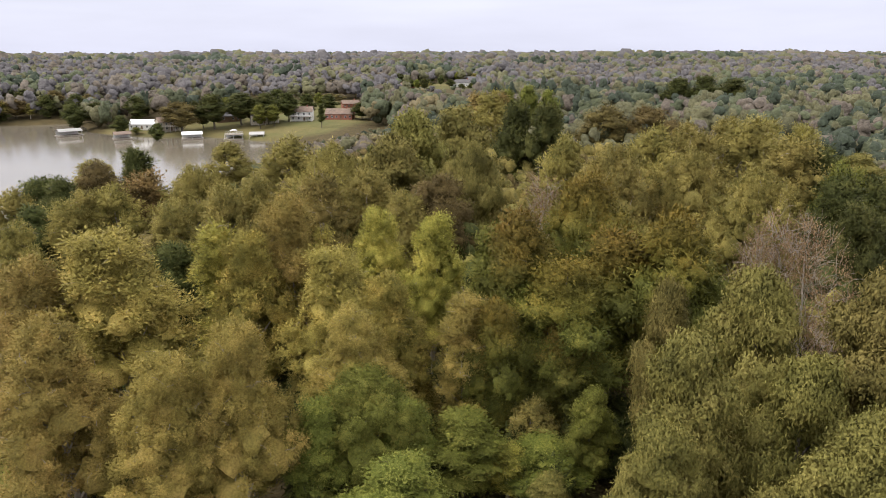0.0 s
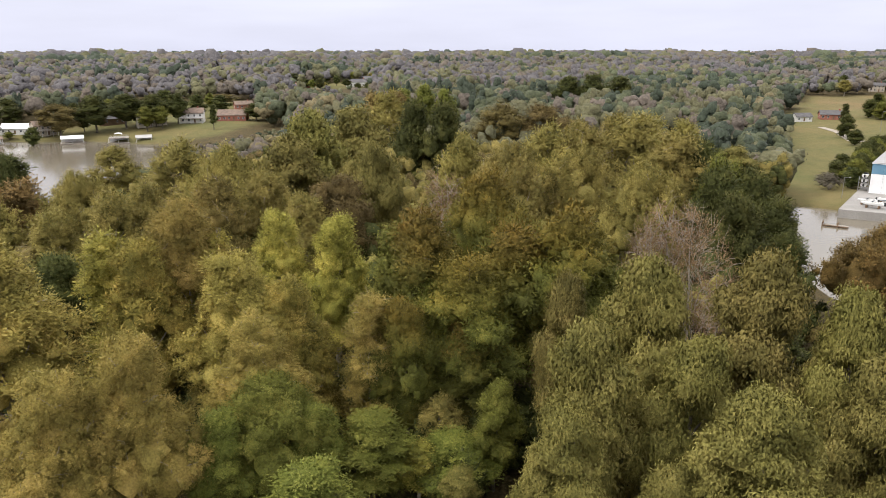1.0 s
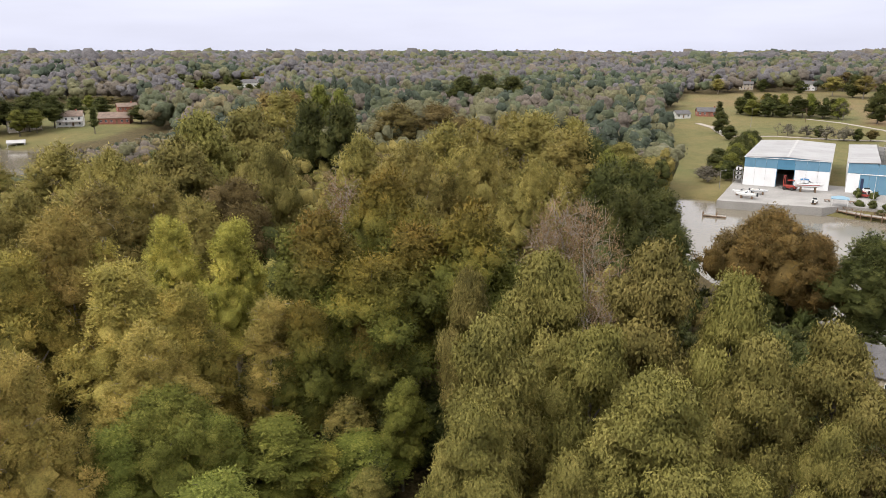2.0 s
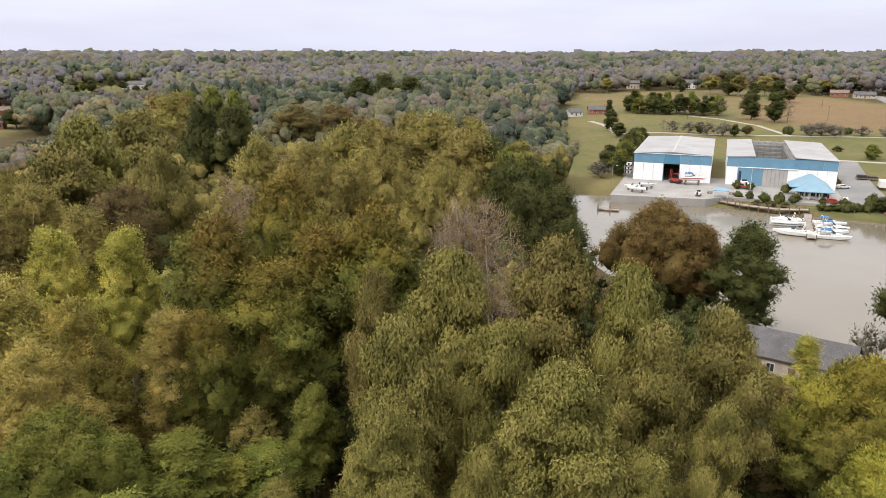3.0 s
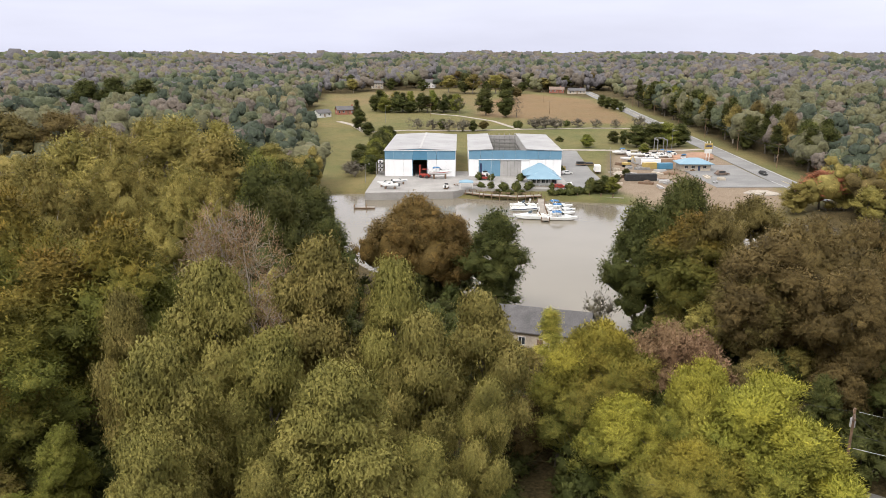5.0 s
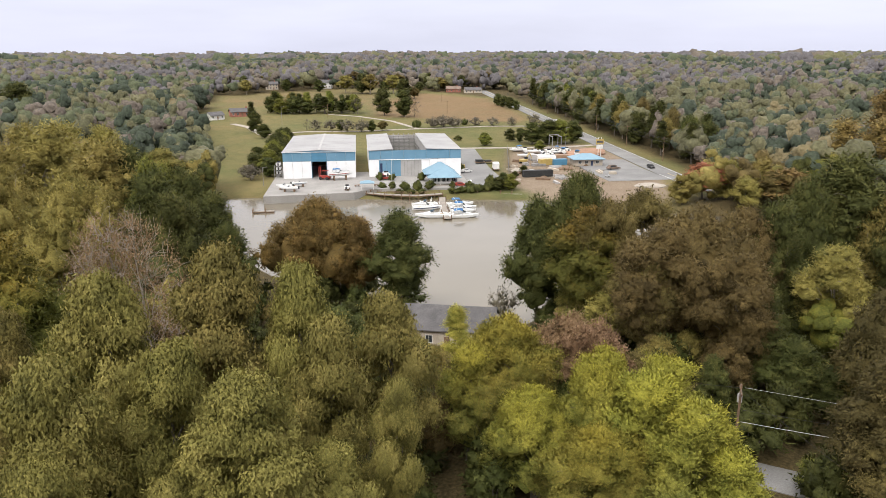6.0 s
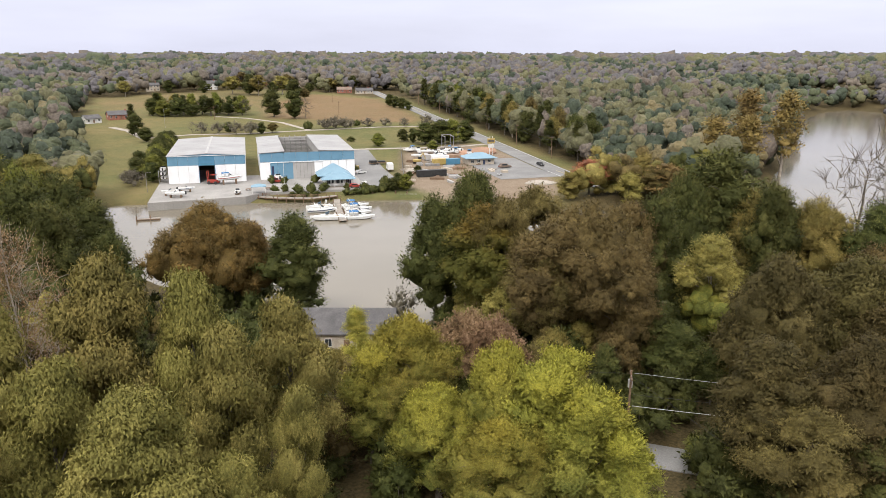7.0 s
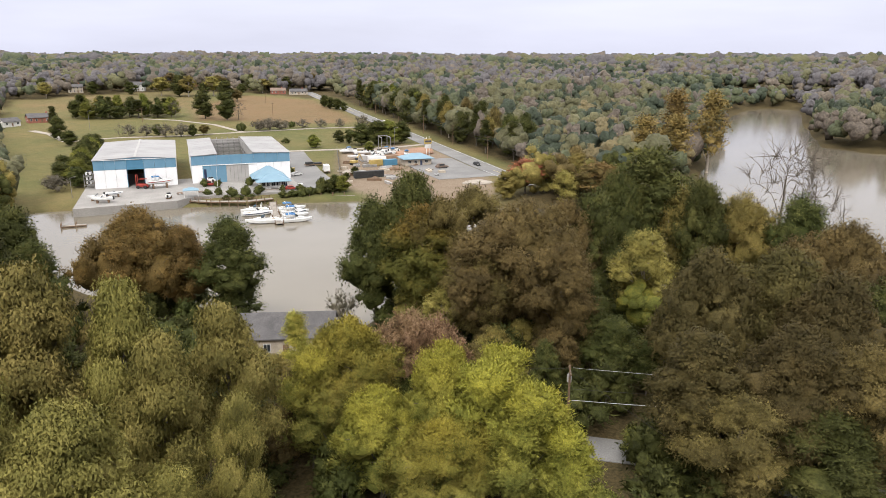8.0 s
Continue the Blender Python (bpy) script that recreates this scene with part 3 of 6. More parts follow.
DEEP_TREES = [(-27.2, 101.9, 24.0, 7.2), (-18.2, 82.7, 20.0, 7.1), (-38.5, 98.1, 25.0, 10.0), (-69.9, 161.7, 30.0, 7.6), (-83.3, 147.3, 26.0, 15.1), (20.7, 209.0, 38.0, 14.8), (28.9, 203.3, 38.0, 14.4), (-74.6, 139.7, 27.0, 12.1), (-70.7, 122.0, 25.0, 11.5), (59.7, 106.7, 33.0, 12.6), (59.8, 100.2, 30.0, 11.0), (71.8, 119.2, 30.0, 16.6), (71.8, 109.7, 27.0, 12.5), (69.6, 101.4, 23.0, 9.9), (68.8, 130.6, 34.0, 13.4), (94.6, 84.9, 23.0, 13.8), (109.6, 56.0, 31.0, 17.4), (103.6, 61.0, 27.0, 12.2), (140.0, 19.7, 34.0, 22.3), (130.3, 24.9, 30.0, 14.2), (130.3, 10.4, 30.0, 10.6), (130.6, -5.6, 28.0, 12.8)]
DEEP_TREES_MORE = [(69.1, -7.6, 19.0, 12.2), (89.6, 16.5, 17.0, 8.3), (98.2, 22.6, 20.0, 8.5), (91.1, 12.2, 14.0, 7.6), (69.9, 4.0, 11.0, 7.2), (115.5, 26.4, 29.0, 10.9), (90.4, 2.3, 19.0, 11.1), (95.5, -13.1, 24.0, 12.8), (152.6, 476.2, 35.1, 21.8), (168.9, 473.8, 36.7, 21.8), (183.1, 465.3, 35.1, 21.8), (-145.3, 462.7, 26.1, 23.2), (-129.6, 470.5, 26.1, 23.2), (-123.5, 474.2, 22.4, 22.0), (-111.7, 466.8, 26.3, 17.0), (-100.0, 472.5, 26.3, 17.0), (-243.5, 482.0, 19.1, 17.7), (-233.0, 490.5, 19.1, 17.7), (-169.7, 429.7, 10.7, 9.7), (-53.3, 482.1, 18.9, 18.1), (-86.7, 825.5, 25.9, 25.1), (-68.5, 830.2, 27.5, 25.1)]
DEEP_TREES_FAR = [(-49.7, 828.5, 27.5, 25.1), (-31.2, 832.4, 25.9, 25.1), (-32.2, 759.3, 23.6, 19.2), (-18.1, 762.8, 23.6, 19.2)]
OAK_TREES = [(-7.1, 156.3, 38.0, 17.2), (2.2, 173.1, 38.0, 20.4), (-9.4, 144.7, 34.0, 17.1), (4.9, 134.9, 34.0, 15.9), (26.1, 56.6, 33.0, 10.3), (35.6, 53.6, 34.0, 11.6), (40.3, 49.1, 32.0, 8.3), (47.0, 42.9, 29.0, 9.0), (26.9, 39.0, 29.0, 11.5), (18.1, 49.6, 31.0, 9.4), (15.2, 43.8, 26.0, 7.9), (37.4, 34.2, 26.0, 6.0), (38.5, 42.4, 29.0, 8.3), (26.6, 48.9, 29.0, 8.8), (21.4, 40.2, 23.0, 7.2), (32.1, 35.2, 23.0, 7.3), (20.7, 62.8, 30.0, 6.6), (125.4, 213.7, 21.0, 16.8)]
OLIVE_TREES = [(-19.9, 131.3, 35.0, 17.5), (-30.1, 141.0, 35.0, 16.6), (-12.7, 120.2, 32.0, 13.2), (-30.2, 114.5, 32.0, 10.8), (-45.3, 130.9, 31.0, 16.5), (-80.4, 165.1, 27.0, 14.3), (-64.7, 121.9, 26.0, 11.5), (-64.7, 106.5, 26.0, 9.2), (-43.1, 111.6, 28.0, 10.5), (-66.3, 220.7, 24.0, 15.6), (17.4, 260.6, 38.0, 18.4), (22.9, 135.4, 36.0, 13.8), (30.2, 125.9, 35.0, 18.8), (50.7, 144.5, 37.0, 17.0), (61.1, 145.5, 38.0, 19.4), (41.3, 141.1, 37.0, 15.5), (63.4, 129.6, 36.0, 17.3), (44.1, 125.8, 34.0, 16.8), (50.3, 112.5, 33.0, 16.8), (-77.5, 127.5, 27.0, 12.0), (-64.2, 127.3, 27.0, 12.0), (-59.0, 127.3, 28.0, 12.0)]
OLIVE_TREES_MORE = [(-33.4, 109.7, 31.0, 11.2), (-20.2, 114.3, 32.0, 12.6), (-5.9, 115.5, 29.0, 12.7), (133.7, 14.4, 28.0, 11.0), (108.7, 16.8, 25.0, 10.8), (133.6, 3.9, 27.0, 16.4), (74.2, 223.0, 30.0, 15.4), (86.1, 221.9, 31.6, 15.4), (95.5, 214.7, 31.6, 15.4), (107.2, 212.5, 30.0, 15.4)]
RUST_TREES = [(-56.5, 133.9, 29.0, 13.7), (294.7, 57.1, 18.0, 22.9), (243.5, 54.3, 15.0, 21.1), (16.0, 349.6, 32.6, 15.9), (28.0, 351.9, 32.6, 15.9), (327.6, 39.8, 36.5, 18.3), (331.9, 26.6, 36.5, 18.3), (296.0, 48.9, 27.7, 16.7), (300.7, 37.0, 27.7, 16.7)]
BARE_TREES = [(16.8, 120.1, 31.0, 10.4), (44.0, 83.4, 32.0, 12.5), (43.7, 89.8, 31.0, 10.6), (37.4, 83.2, 30.0, 6.5), (43.7, 75.3, 23.0, 7.2)]
DUSK_TREES = [(24.0, 79.4, 24.0, 8.7), (72.7, 37.8, 20.0, 11.1), (72.8, 35.1, 20.0, 9.4)]
BROWN_TREES = [(-0.3, 120.3, 31.0, 14.2), (95.9, 36.6, 27.0, 15.3), (101.6, 46.4, 29.0, 10.5), (102.4, 34.1, 29.0, 20.2), (92.9, 24.7, 26.0, 11.2), (95.3, 38.0, 24.0, 12.1), (108.0, -9.7, 29.0, 17.7), (74.7, -10.1, 24.0, 12.0), (67.3, -0.4, 20.0, 11.0), (112.9, 29.4, 28.0, 10.8), (113.4, 46.0, 29.0, 14.4), (65.2, 292.8, 29.9, 22.7), (82.3, 291.6, 29.9, 22.7), (-76.5, 155.7, 27.4, 14.4), (-161.7, 449.8, 21.9, 22.2), (-90.5, 593.1, 18.5, 22.4), (241.7, 55.6, 14.3, 12.0)]
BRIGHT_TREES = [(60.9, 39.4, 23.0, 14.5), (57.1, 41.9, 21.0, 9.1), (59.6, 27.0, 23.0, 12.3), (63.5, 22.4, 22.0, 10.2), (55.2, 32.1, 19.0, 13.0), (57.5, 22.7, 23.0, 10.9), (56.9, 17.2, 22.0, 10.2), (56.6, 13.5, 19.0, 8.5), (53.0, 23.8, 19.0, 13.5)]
THICKET_TREES = [(104.3, 68.6, 9.0, 6.0)]
UMBER_TREES = [(89.7, 101.4, 24.0, 22.8), (91.5, 93.9, 21.0, 13.3)]
PINE_TREES = [(119.8, 26.8, 27.0, 7.6), (-87.3, 204.8, 24.0, 13.4), (-74.9, 448.8, 20.4, 6.1)]
RUSSET_TREES = [(87.6, 4.9, 28.0, 15.4), (93.9, -2.3, 28.0, 15.9), (87.5, -8.6, 27.0, 15.5), (71.2, 4.3, 24.0, 11.5), (74.0, -4.2, 25.0, 15.4)]
SAFFRON_TREES = [(314.8, 93.7, 16.0, 14.1), (338.1, 81.6, 17.0, 14.7), (230.8, 82.2, 12.0, 9.6), (232.9, 63.0, 13.0, 10.3), (242.9, 72.5, 17.0, 11.0), (248.6, 63.1, 17.0, 11.0)]
TWIGGY_TREES = [(151.6, -1.7, 36.0, 19.4), (141.9, -7.5, 35.5, 10.9)]
RED_TREES = [(239.3, 79.0, 15.0, 13.3)]
STAND = [("poplar", POPLAR_TREES), ("lime", LIME_TREES), ("maple", MAPLE_TREES), ("green", GREEN_TREES), ("deep", DEEP_TREES), ("deep", DEEP_TREES_MORE), ("deep", DEEP_TREES_FAR), ("oak", OAK_TREES), ("olive", OLIVE_TREES), ("olive", OLIVE_TREES_MORE), ("rust", RUST_TREES), ("bare", BARE_TREES), ("dusk", DUSK_TREES), ("brown", BROWN_TREES), ("bright", BRIGHT_TREES), ("thicket", THICKET_TREES), ("umber", UMBER_TREES), ("pine", PINE_TREES), ("russet", RUSSET_TREES), ("saffron", SAFFRON_TREES), ("twiggy", TWIGGY_TREES), ("red", RED_TREES)]


def detail_for(d):
    return 1.0 if d < 52 else 1.35 if d < 76 else 1.9 if d < 140 else 2.4 if d < 180 else 3.2


placed = []
for kind, rows in STAND:
    for i, (x, y, top, wide) in enumerate(rows):
        d = math.hypot(x, y)
        z = float(height((x, y))[0])
        plant(kind, x, y, max(top - z, 4.0), wide, i % 2, detail_for(d), group=f"{LABELS[kind][1]}s in the woods")
        placed.append((x, y, wide / 2))

# the woods between them: no crown may rise into the views over the lake and the cove
LIMIT_AT = [-60, -40, -32, -26, -23, -20, -17.6, -14, -10, -5.5, -0.6, 5, 10, 28, 31, 33, 34, 38, 46, 52, 60, 64, 72, 80, 84, 100, 112]
LIMIT = [12, 11.5, 11, 10, 9.6, 9.3, 8.6, 7.5, 6.4, 5.6, 4.8, 4.2, 4.4, 5.4, 8.5, 12, 14, 18, 20, 23, 21, 15, 12, 12, 13, 14, 14]


def ceiling_at(p):
    """The height over the lake above which a near crown would stand in an open view."""
    d, a = np.hypot(p[:, 0], p[:, 1]), np.degrees(np.arctan2(p[:, 0], p[:, 1]))
    return 50 - d * np.tan(np.radians(np.interp(a, LIMIT_AT, LIMIT)))


# the cleared yards of the houses: bearing and distance
YARDS = [(36.2, 522), (34.3, 505), (42.0, 575), (42.6, 775), (49.2, 800), (38.6, 765), (46.3, 830), (52.5, 715), (54.0, 705), (-22.3, 506), (-20.8, 492), (-16.4, 506), (-13.8, 487), (-10.9, 487), (-8.0, 492),
         (-7.2, 565), (-12.5, 585), (-3.6, 745), (-2.3, 775), (1.5, 785), (2.6, 815)]


def open_land(p, margin):
    """True where nothing grows: water and its edge, meadows, lawns, the road."""
    u, v = (p[:, 0] - p[:, 1]) / math.sqrt(2), (p[:, 0] + p[:, 1]) / math.sqrt(2)
    road = (np.abs(u - 124) < 15 + margin) & (v > 240) & (v < 720)
    bearing, d = np.degrees(np.arctan2(p[:, 0], p[:, 1])), np.hypot(p[:, 0], p[:, 1])
    yard = np.zeros(len(p), bool)
    for a, far in YARDS:
        yard |= (np.radians(np.abs(bearing - a)) * far < 10) & (d > far - 60) & (d < far + 12)
    near = yard | (np.abs(p[:, 0] - 76) < 5 + margin) & (np.abs(p[:, 1]) < 16)
    return (shore(p) < 1.5 + margin) | inside(p, MEADOWS) | inside(p, LAWN_WEST) | inside(p, LAWN_FAR) | inside(p, GAP_NEAR) | road | near


def scatter(near, far, from_deg, to_deg, gap, rng):
    """Uneven places about `gap` metres apart in a sector."""
    n = int(radians(to_deg - from_deg) / 2 * (far ** 2 - near ** 2) / gap ** 2)
    i = np.arange(n) + 0.5
    d = np.sqrt(near ** 2 + (far ** 2 - near ** 2) * i / n)
    a = radians(from_deg) + radians(to_deg - from_deg) * ((i * 0.6180339887 + 0.07 * rng.random(n)) % 1)
    return np.stack([d * np.sin(a), d * np.cos(a)], 1) + rng.normal(0, gap * 0.16, (n, 2))


rng = np.random.default_rng(7)
spots = scatter(34, 102, -42, 106, 6.4, rng)
spots = spots[~open_land(spots, 1.0)]
taken = np.array(placed)
for (x, y), z in zip(spots, height(spots)):
    d, a = math.hypot(x, y), math.degrees(math.atan2(x, y))
    cap = float(ceiling_at(np.array([[x, y]]))[0]) - 0.5
    top = min(rng.uniform(11.5, 16.5), cap)
    close = np.hypot(taken[:, 0] - x, taken[:, 1] - y) / np.maximum(taken[:, 2], 1)
    if top - z < 5 or close.min() < 0.5 or (a > 42 and d < 66):
        continue
    kinds = ["lime", "green", "olive", "lime", "maple", "olive"] if a < 8 else ["maple", "deep", "oak", "olive", "deep", "green"] if a < 45 else ["brown", "olive", "olive", "brown", "deep", "oak"]
    kind = kinds[int(rng.integers(6))]
    plant(kind, x, y, top - z, min((top - z) * 0.62, 12.5) * rng.uniform(0.85, 1.15), 2, 3.2, group="trees filling the woods")


rng = np.random.default_rng(8)
spots = np.concatenate([scatter(58, 104, -42, 106, 6.6, rng), scatter(104, 142, 34, 92, 8.0, rng)])
bearing = np.degrees(np.arctan2(spots[:, 0], spots[:, 1]))
spots = spots[~open_land(spots, 0.5) & ~((np.abs(bearing - 54) < 5) & (np.hypot(spots[:, 0], spots[:, 1]) > 82))]
for i, (x, y) in enumerate(spots):
    plant("undergrowth", x, y, rng.uniform(4.5, 8.0), rng.uniform(5.0, 8.0), i % 3, 2.2, group="undergrowth of the woods")


def far_woods(name, near, far, gap, lumps, leaves, leaf, tall, wide, label, seed, clear=0.0, swell=0.12, sorts=None):
    """A wood seen from afar: each tree a crown of uneven rounded leaf masses with loose leafy sprays round them."""
    rng = np.random.default_rng(seed)
    p = scatter(near, far, -38, 103, gap, rng)
    p = p[~open_land(p, clear)]
    z = height(p)
    n = len(p)
    mats = sorts or [FAR_LEAF[k] for k in WOOD]
    # stands of one sort run together
    drift = np.sin(p[:, 0] / 61 + 2) + np.sin(p[:, 1] / 47) + np.sin((p[:, 0] + p[:, 1]) / 113) + rng.normal(0, 0.9, n)
    sort = np.clip(((drift + 3.0) / 6.0 * len(mats)).astype(int), 0, len(mats) - 1)
    pine = sort == 0
    lift = np.sin(p[:, 0] / 83 + 1) * np.sin(p[:, 1] / 71) + np.sin(p[:, 0] / 33 - p[:, 1] / 41) * 0.6
    h = tall * (rng.uniform(0.72, 1.15, n) + swell * lift) * np.where(pine, 1.1, 1.0)
    w = wide * rng.uniform(0.55, 1.4, n) * np.where(pine, 0.75, 1.0)
    if near < 700:
        cap = np.where(np.hypot(p[:, 0], p[:, 1]) < np.where(p[:, 0] < -0.07 * p[:, 1], 440, 235), ceiling_at(p), 99.0)
        bearing, far_off = np.degrees(np.arctan2(p[:, 0], p[:, 1])), np.hypot(p[:, 0], p[:, 1])
        cap = np.where((np.abs(bearing + 0.4 + rng.normal(0, 0.8, n)) < 3.4) & (far_off > 480) & (far_off < 800), np.minimum(cap, 50 - far_off * np.tan(np.radians(rng.uniform(2.3, 3.3, n)))), cap)
        h = np.minimum(h, (cap - z) * rng.uniform(0.62 if near < 200 else 0.88, 1.0, n))
        keep = h > 5
        p, z, h, w, sort, n = p[keep], z[keep], h[keep], np.minimum(w, h * 0.75)[keep], sort[keep], int(keep.sum())
    rock, tri = BALL
    tri = tri[rock[tri].mean(1)[:, 2] > -0.6]
    size = np.column_stack([w / 2, w / 2, h * 0.47])
    mid = np.column_stack([p, z + h * 0.46])
    whole = np.column_stack([w, w, np.maximum(w * 0.9, h * 0.6)]) / 2
    # each crown: one broad mass and lesser ones over its upper half
    hub = unit(rng.normal(0, 1, (n, lumps, 3)) * [1, 1, 0.8] + [0, 0, 0.35])
    hub[:, 0] = [0, 0, 0.05]
    first = np.arange(lumps) == 0
    big = np.where(first, 0.74, 0.95 / (lumps - 1) ** 0.45)[None] * rng.uniform(0.75, 1.2, (n, lumps)) * (0.86 if leaves > 200 else 1.0)
    reach = np.where(first, 0.1, 0.72)[None] * rng.uniform(0.75, 1.1, (n, lumps))
    mass = mid[:, None] + hub * reach[..., None] * size[:, None]
    lump = mass[:, :, None] + rock * big[..., None, None] * whole[:, None, None] * rng.uniform(0.74, 1.26, (n, lumps, len(rock), 1))
    bend = unit(rock[None, None] * 0.75 + hub[:, :, None] * 0.55 + [0, 0, 0.1])
    parts, faces_n = [lump[:, :, tri].reshape(-1, 3)], [bend[:, :, tri].reshape(-1, 3)]
    index = [np.repeat(sort, lumps * len(tri))]
    if leaves:
        own = np.repeat(np.arange(n), leaves)
        m = len(own)
        pick = rng.integers(0, lumps, m)
        d = unit(rng.normal(0, 1, (m, 3)) + hub[own, pick] * 0.7 + [0, 0, 0.3])
        q = mass[own, pick] + whole[own] * d * (big[own, pick] * rng.uniform(0.9, 1.25, m))[:, None]
        face = unit(d + [0, 0, 0.3] + rng.normal(0, 0.35, (m, 3)))
        way = unit(np.cross(face, rng.normal(0, 1, (m, 3))))
        ll = leaf * rng.uniform(0.7, 1.4, (m, 1))
        lv, _, nv = leaf_faces(q, way, face, ll, ll * 0.7, unit(d * 0.75 + hub[own, pick] * 0.5 + [0, 0, 0.1]))
        parts.append(lv)
        faces_n.append(nv)
        index.append(sort[own])
    lv = np.concatenate(parts)
    me = mesh_of(name, lv, np.arange(len(lv)).reshape(-1, 3), mats, np.concatenate(index))
    me.normals_split_custom_set_from_vertices(np.concatenate(faces_n).astype(np.float32))
    return tagged(new(name, me), label, "woods", kind="stuff")


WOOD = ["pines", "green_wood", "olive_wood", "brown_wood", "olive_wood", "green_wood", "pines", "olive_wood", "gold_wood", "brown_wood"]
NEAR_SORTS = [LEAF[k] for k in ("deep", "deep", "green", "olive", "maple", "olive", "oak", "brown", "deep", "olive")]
# mostly greys: the haze of distance is carried by these leaf colours
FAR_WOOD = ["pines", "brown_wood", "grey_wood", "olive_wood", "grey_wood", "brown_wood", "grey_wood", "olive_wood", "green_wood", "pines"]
far_woods("woods_edge", 102, 150, 8.6, 16, 900, 0.3, 16, 12, "dense mixed woods of olive and dark green crowns", 19, sorts=NEAR_SORTS)
far_woods("woods_near", 150, 270, 8.6, 13, 800, 0.45, 19, 13, "mixed autumn woods in olive, brown and dark green", 20, sorts=NEAR_SORTS)
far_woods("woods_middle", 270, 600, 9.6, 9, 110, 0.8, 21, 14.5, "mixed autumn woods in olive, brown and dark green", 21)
far_woods("woods_far", 600, 1250, 12.4, 6, 16, 1.4, 19, 18, "distant autumn woods, grey-brown with haze put into the leaf colour", 22, 2.0, sorts=[FAR_LEAF[k] for k in FAR_WOOD])
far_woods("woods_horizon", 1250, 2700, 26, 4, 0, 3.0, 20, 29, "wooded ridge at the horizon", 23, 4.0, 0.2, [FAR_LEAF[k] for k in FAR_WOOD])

# garden trees round the far houses
rng = np.random.default_rng(12)
for i in range(22):
    a, d = radians(rng.uniform(-5.5, 4.5)), rng.uniform(700, 860)
    plant(("deep", "green", "olive", "deep")[i % 4], d * math.sin(a), d * math.cos(a), rng.uniform(7, 13), rng.uniform(8, 13), 3, 3.2, group="garden trees round the far houses")

# trees along the far shore, among the lakeside houses and beyond the fields
rng = np.random.default_rng(14)
for n, a0, a1, d0, d1, sorts, group in ((20, -37, -25.5, 612, 650, ("deep", "olive", "grove", "brown"), "trees along the far shore"), (18, -24, -7, 474, 575, ("deep", "grove", "deep", "green"), "garden trees by the lake"),
                                        (30, 36, 57, 690, 790, ("grove", "olive", "brown", "grove", "deep"), "trees beyond the fields")):
    for i in range(n):
        a, d = a0 + (a1 - a0) * (i + rng.random()) / n, rng.uniform(d0, d1)
        if any(abs(a - b) * radians(d) < 11 and far - 40 < d < far + 14 for b, far in YARDS) or d > 778 - 13 * max(a - 46, 0) and d < 660:
            continue
        h = rng.uniform(11, 18)
        plant(sorts[i % len(sorts)], d * math.sin(radians(a)), d * math.cos(radians(a)), h, h * rng.uniform(0.8, 1.15), 3, 3.2, group=group)

# ---- building things ----
R2 = math.sqrt(2)


def mar(u, v, z=None, turn=0.0):
    """A pose in the boatyard's own square grid: u along the water to the right, v away from the water."""
    x, y = (u + v) / R2, (v - u) / R2
    return pose(x, y, float(height((x, y))[0]) if z is None else z, 0, 0, -45 + turn)


def thing(name, m, label, category, group=""):
    ob = new(name)
    ob.matrix_basis = m
    return tagged(ob, label, category, group)


def part(name, bm, mat, parent, label=""):
    me = bpy.data.meshes.new(name)
    bm.to_mesh(me)
    bm.free()
    me.materials.append(mat)
    ob = new(name, me)
    ob.parent = parent
    return tagged(ob, label)


def shared(name, me, parent, m=None):
    """Another object on a mesh that is already made."""
    ob = new(name, me)
    ob.parent = parent
    if m is not None:
        ob.matrix_basis = m
    return ob


def blocks(*boxes, bevel=0.0):
    """A bmesh of boxes x0, x1, y0, y1, z0, z1."""
    bm = bmesh.new()
    for x0, x1, y0, y1, z0, z1 in boxes:
        bmesh.ops.create_cube(bm, size=1, matrix=Matrix.LocRotScale(((x0 + x1) / 2, (y0 + y1) / 2, (z0 + z1) / 2), None, (x1 - x0, y1 - y0, z1 - z0)))
    if bevel:
        bmesh.ops.bevel(bm, geom=bm.edges[:], offset=bevel, segments=1, affect="EDGES")
    return bm


def rod(*runs, sides=8):
    """A bmesh of round bars: ends and radii."""
    bm = bmesh.new()
    for a, b, r0, r1 in runs:
        a, b = Vector(a), Vector(b)
        m = Matrix.Translation((a + b) / 2) @ (b - a).to_track_quat("Z", "Y").to_matrix().to_4x4()
        bmesh.ops.create_cone(bm, cap_ends=True, segments=sides, radius1=r0, radius2=r1, depth=(b - a).length, matrix=m)
    return bm


def solid(outline, z0, z1, taper=1.0):
    """A prism over an outline of x, y, drawn in towards its middle at the top."""
    bm = bmesh.new()
    n = len(outline)
    cx, cy = sum(p[0] for p in outline) / n, sum(p[1] for p in outline) / n
    lo = [bm.verts.new((x, y, z0)) for x, y in outline]
    hi = [bm.verts.new((cx + (x - cx) * taper, cy + (y - cy) * taper, z1)) for x, y in outline]
    bm.faces.new(lo[::-1])
    bm.faces.new(hi)
    for i in range(n):
        j = (i + 1) % n
        bm.faces.new((lo[i], lo[j], hi[j], hi[i]))
    return bm


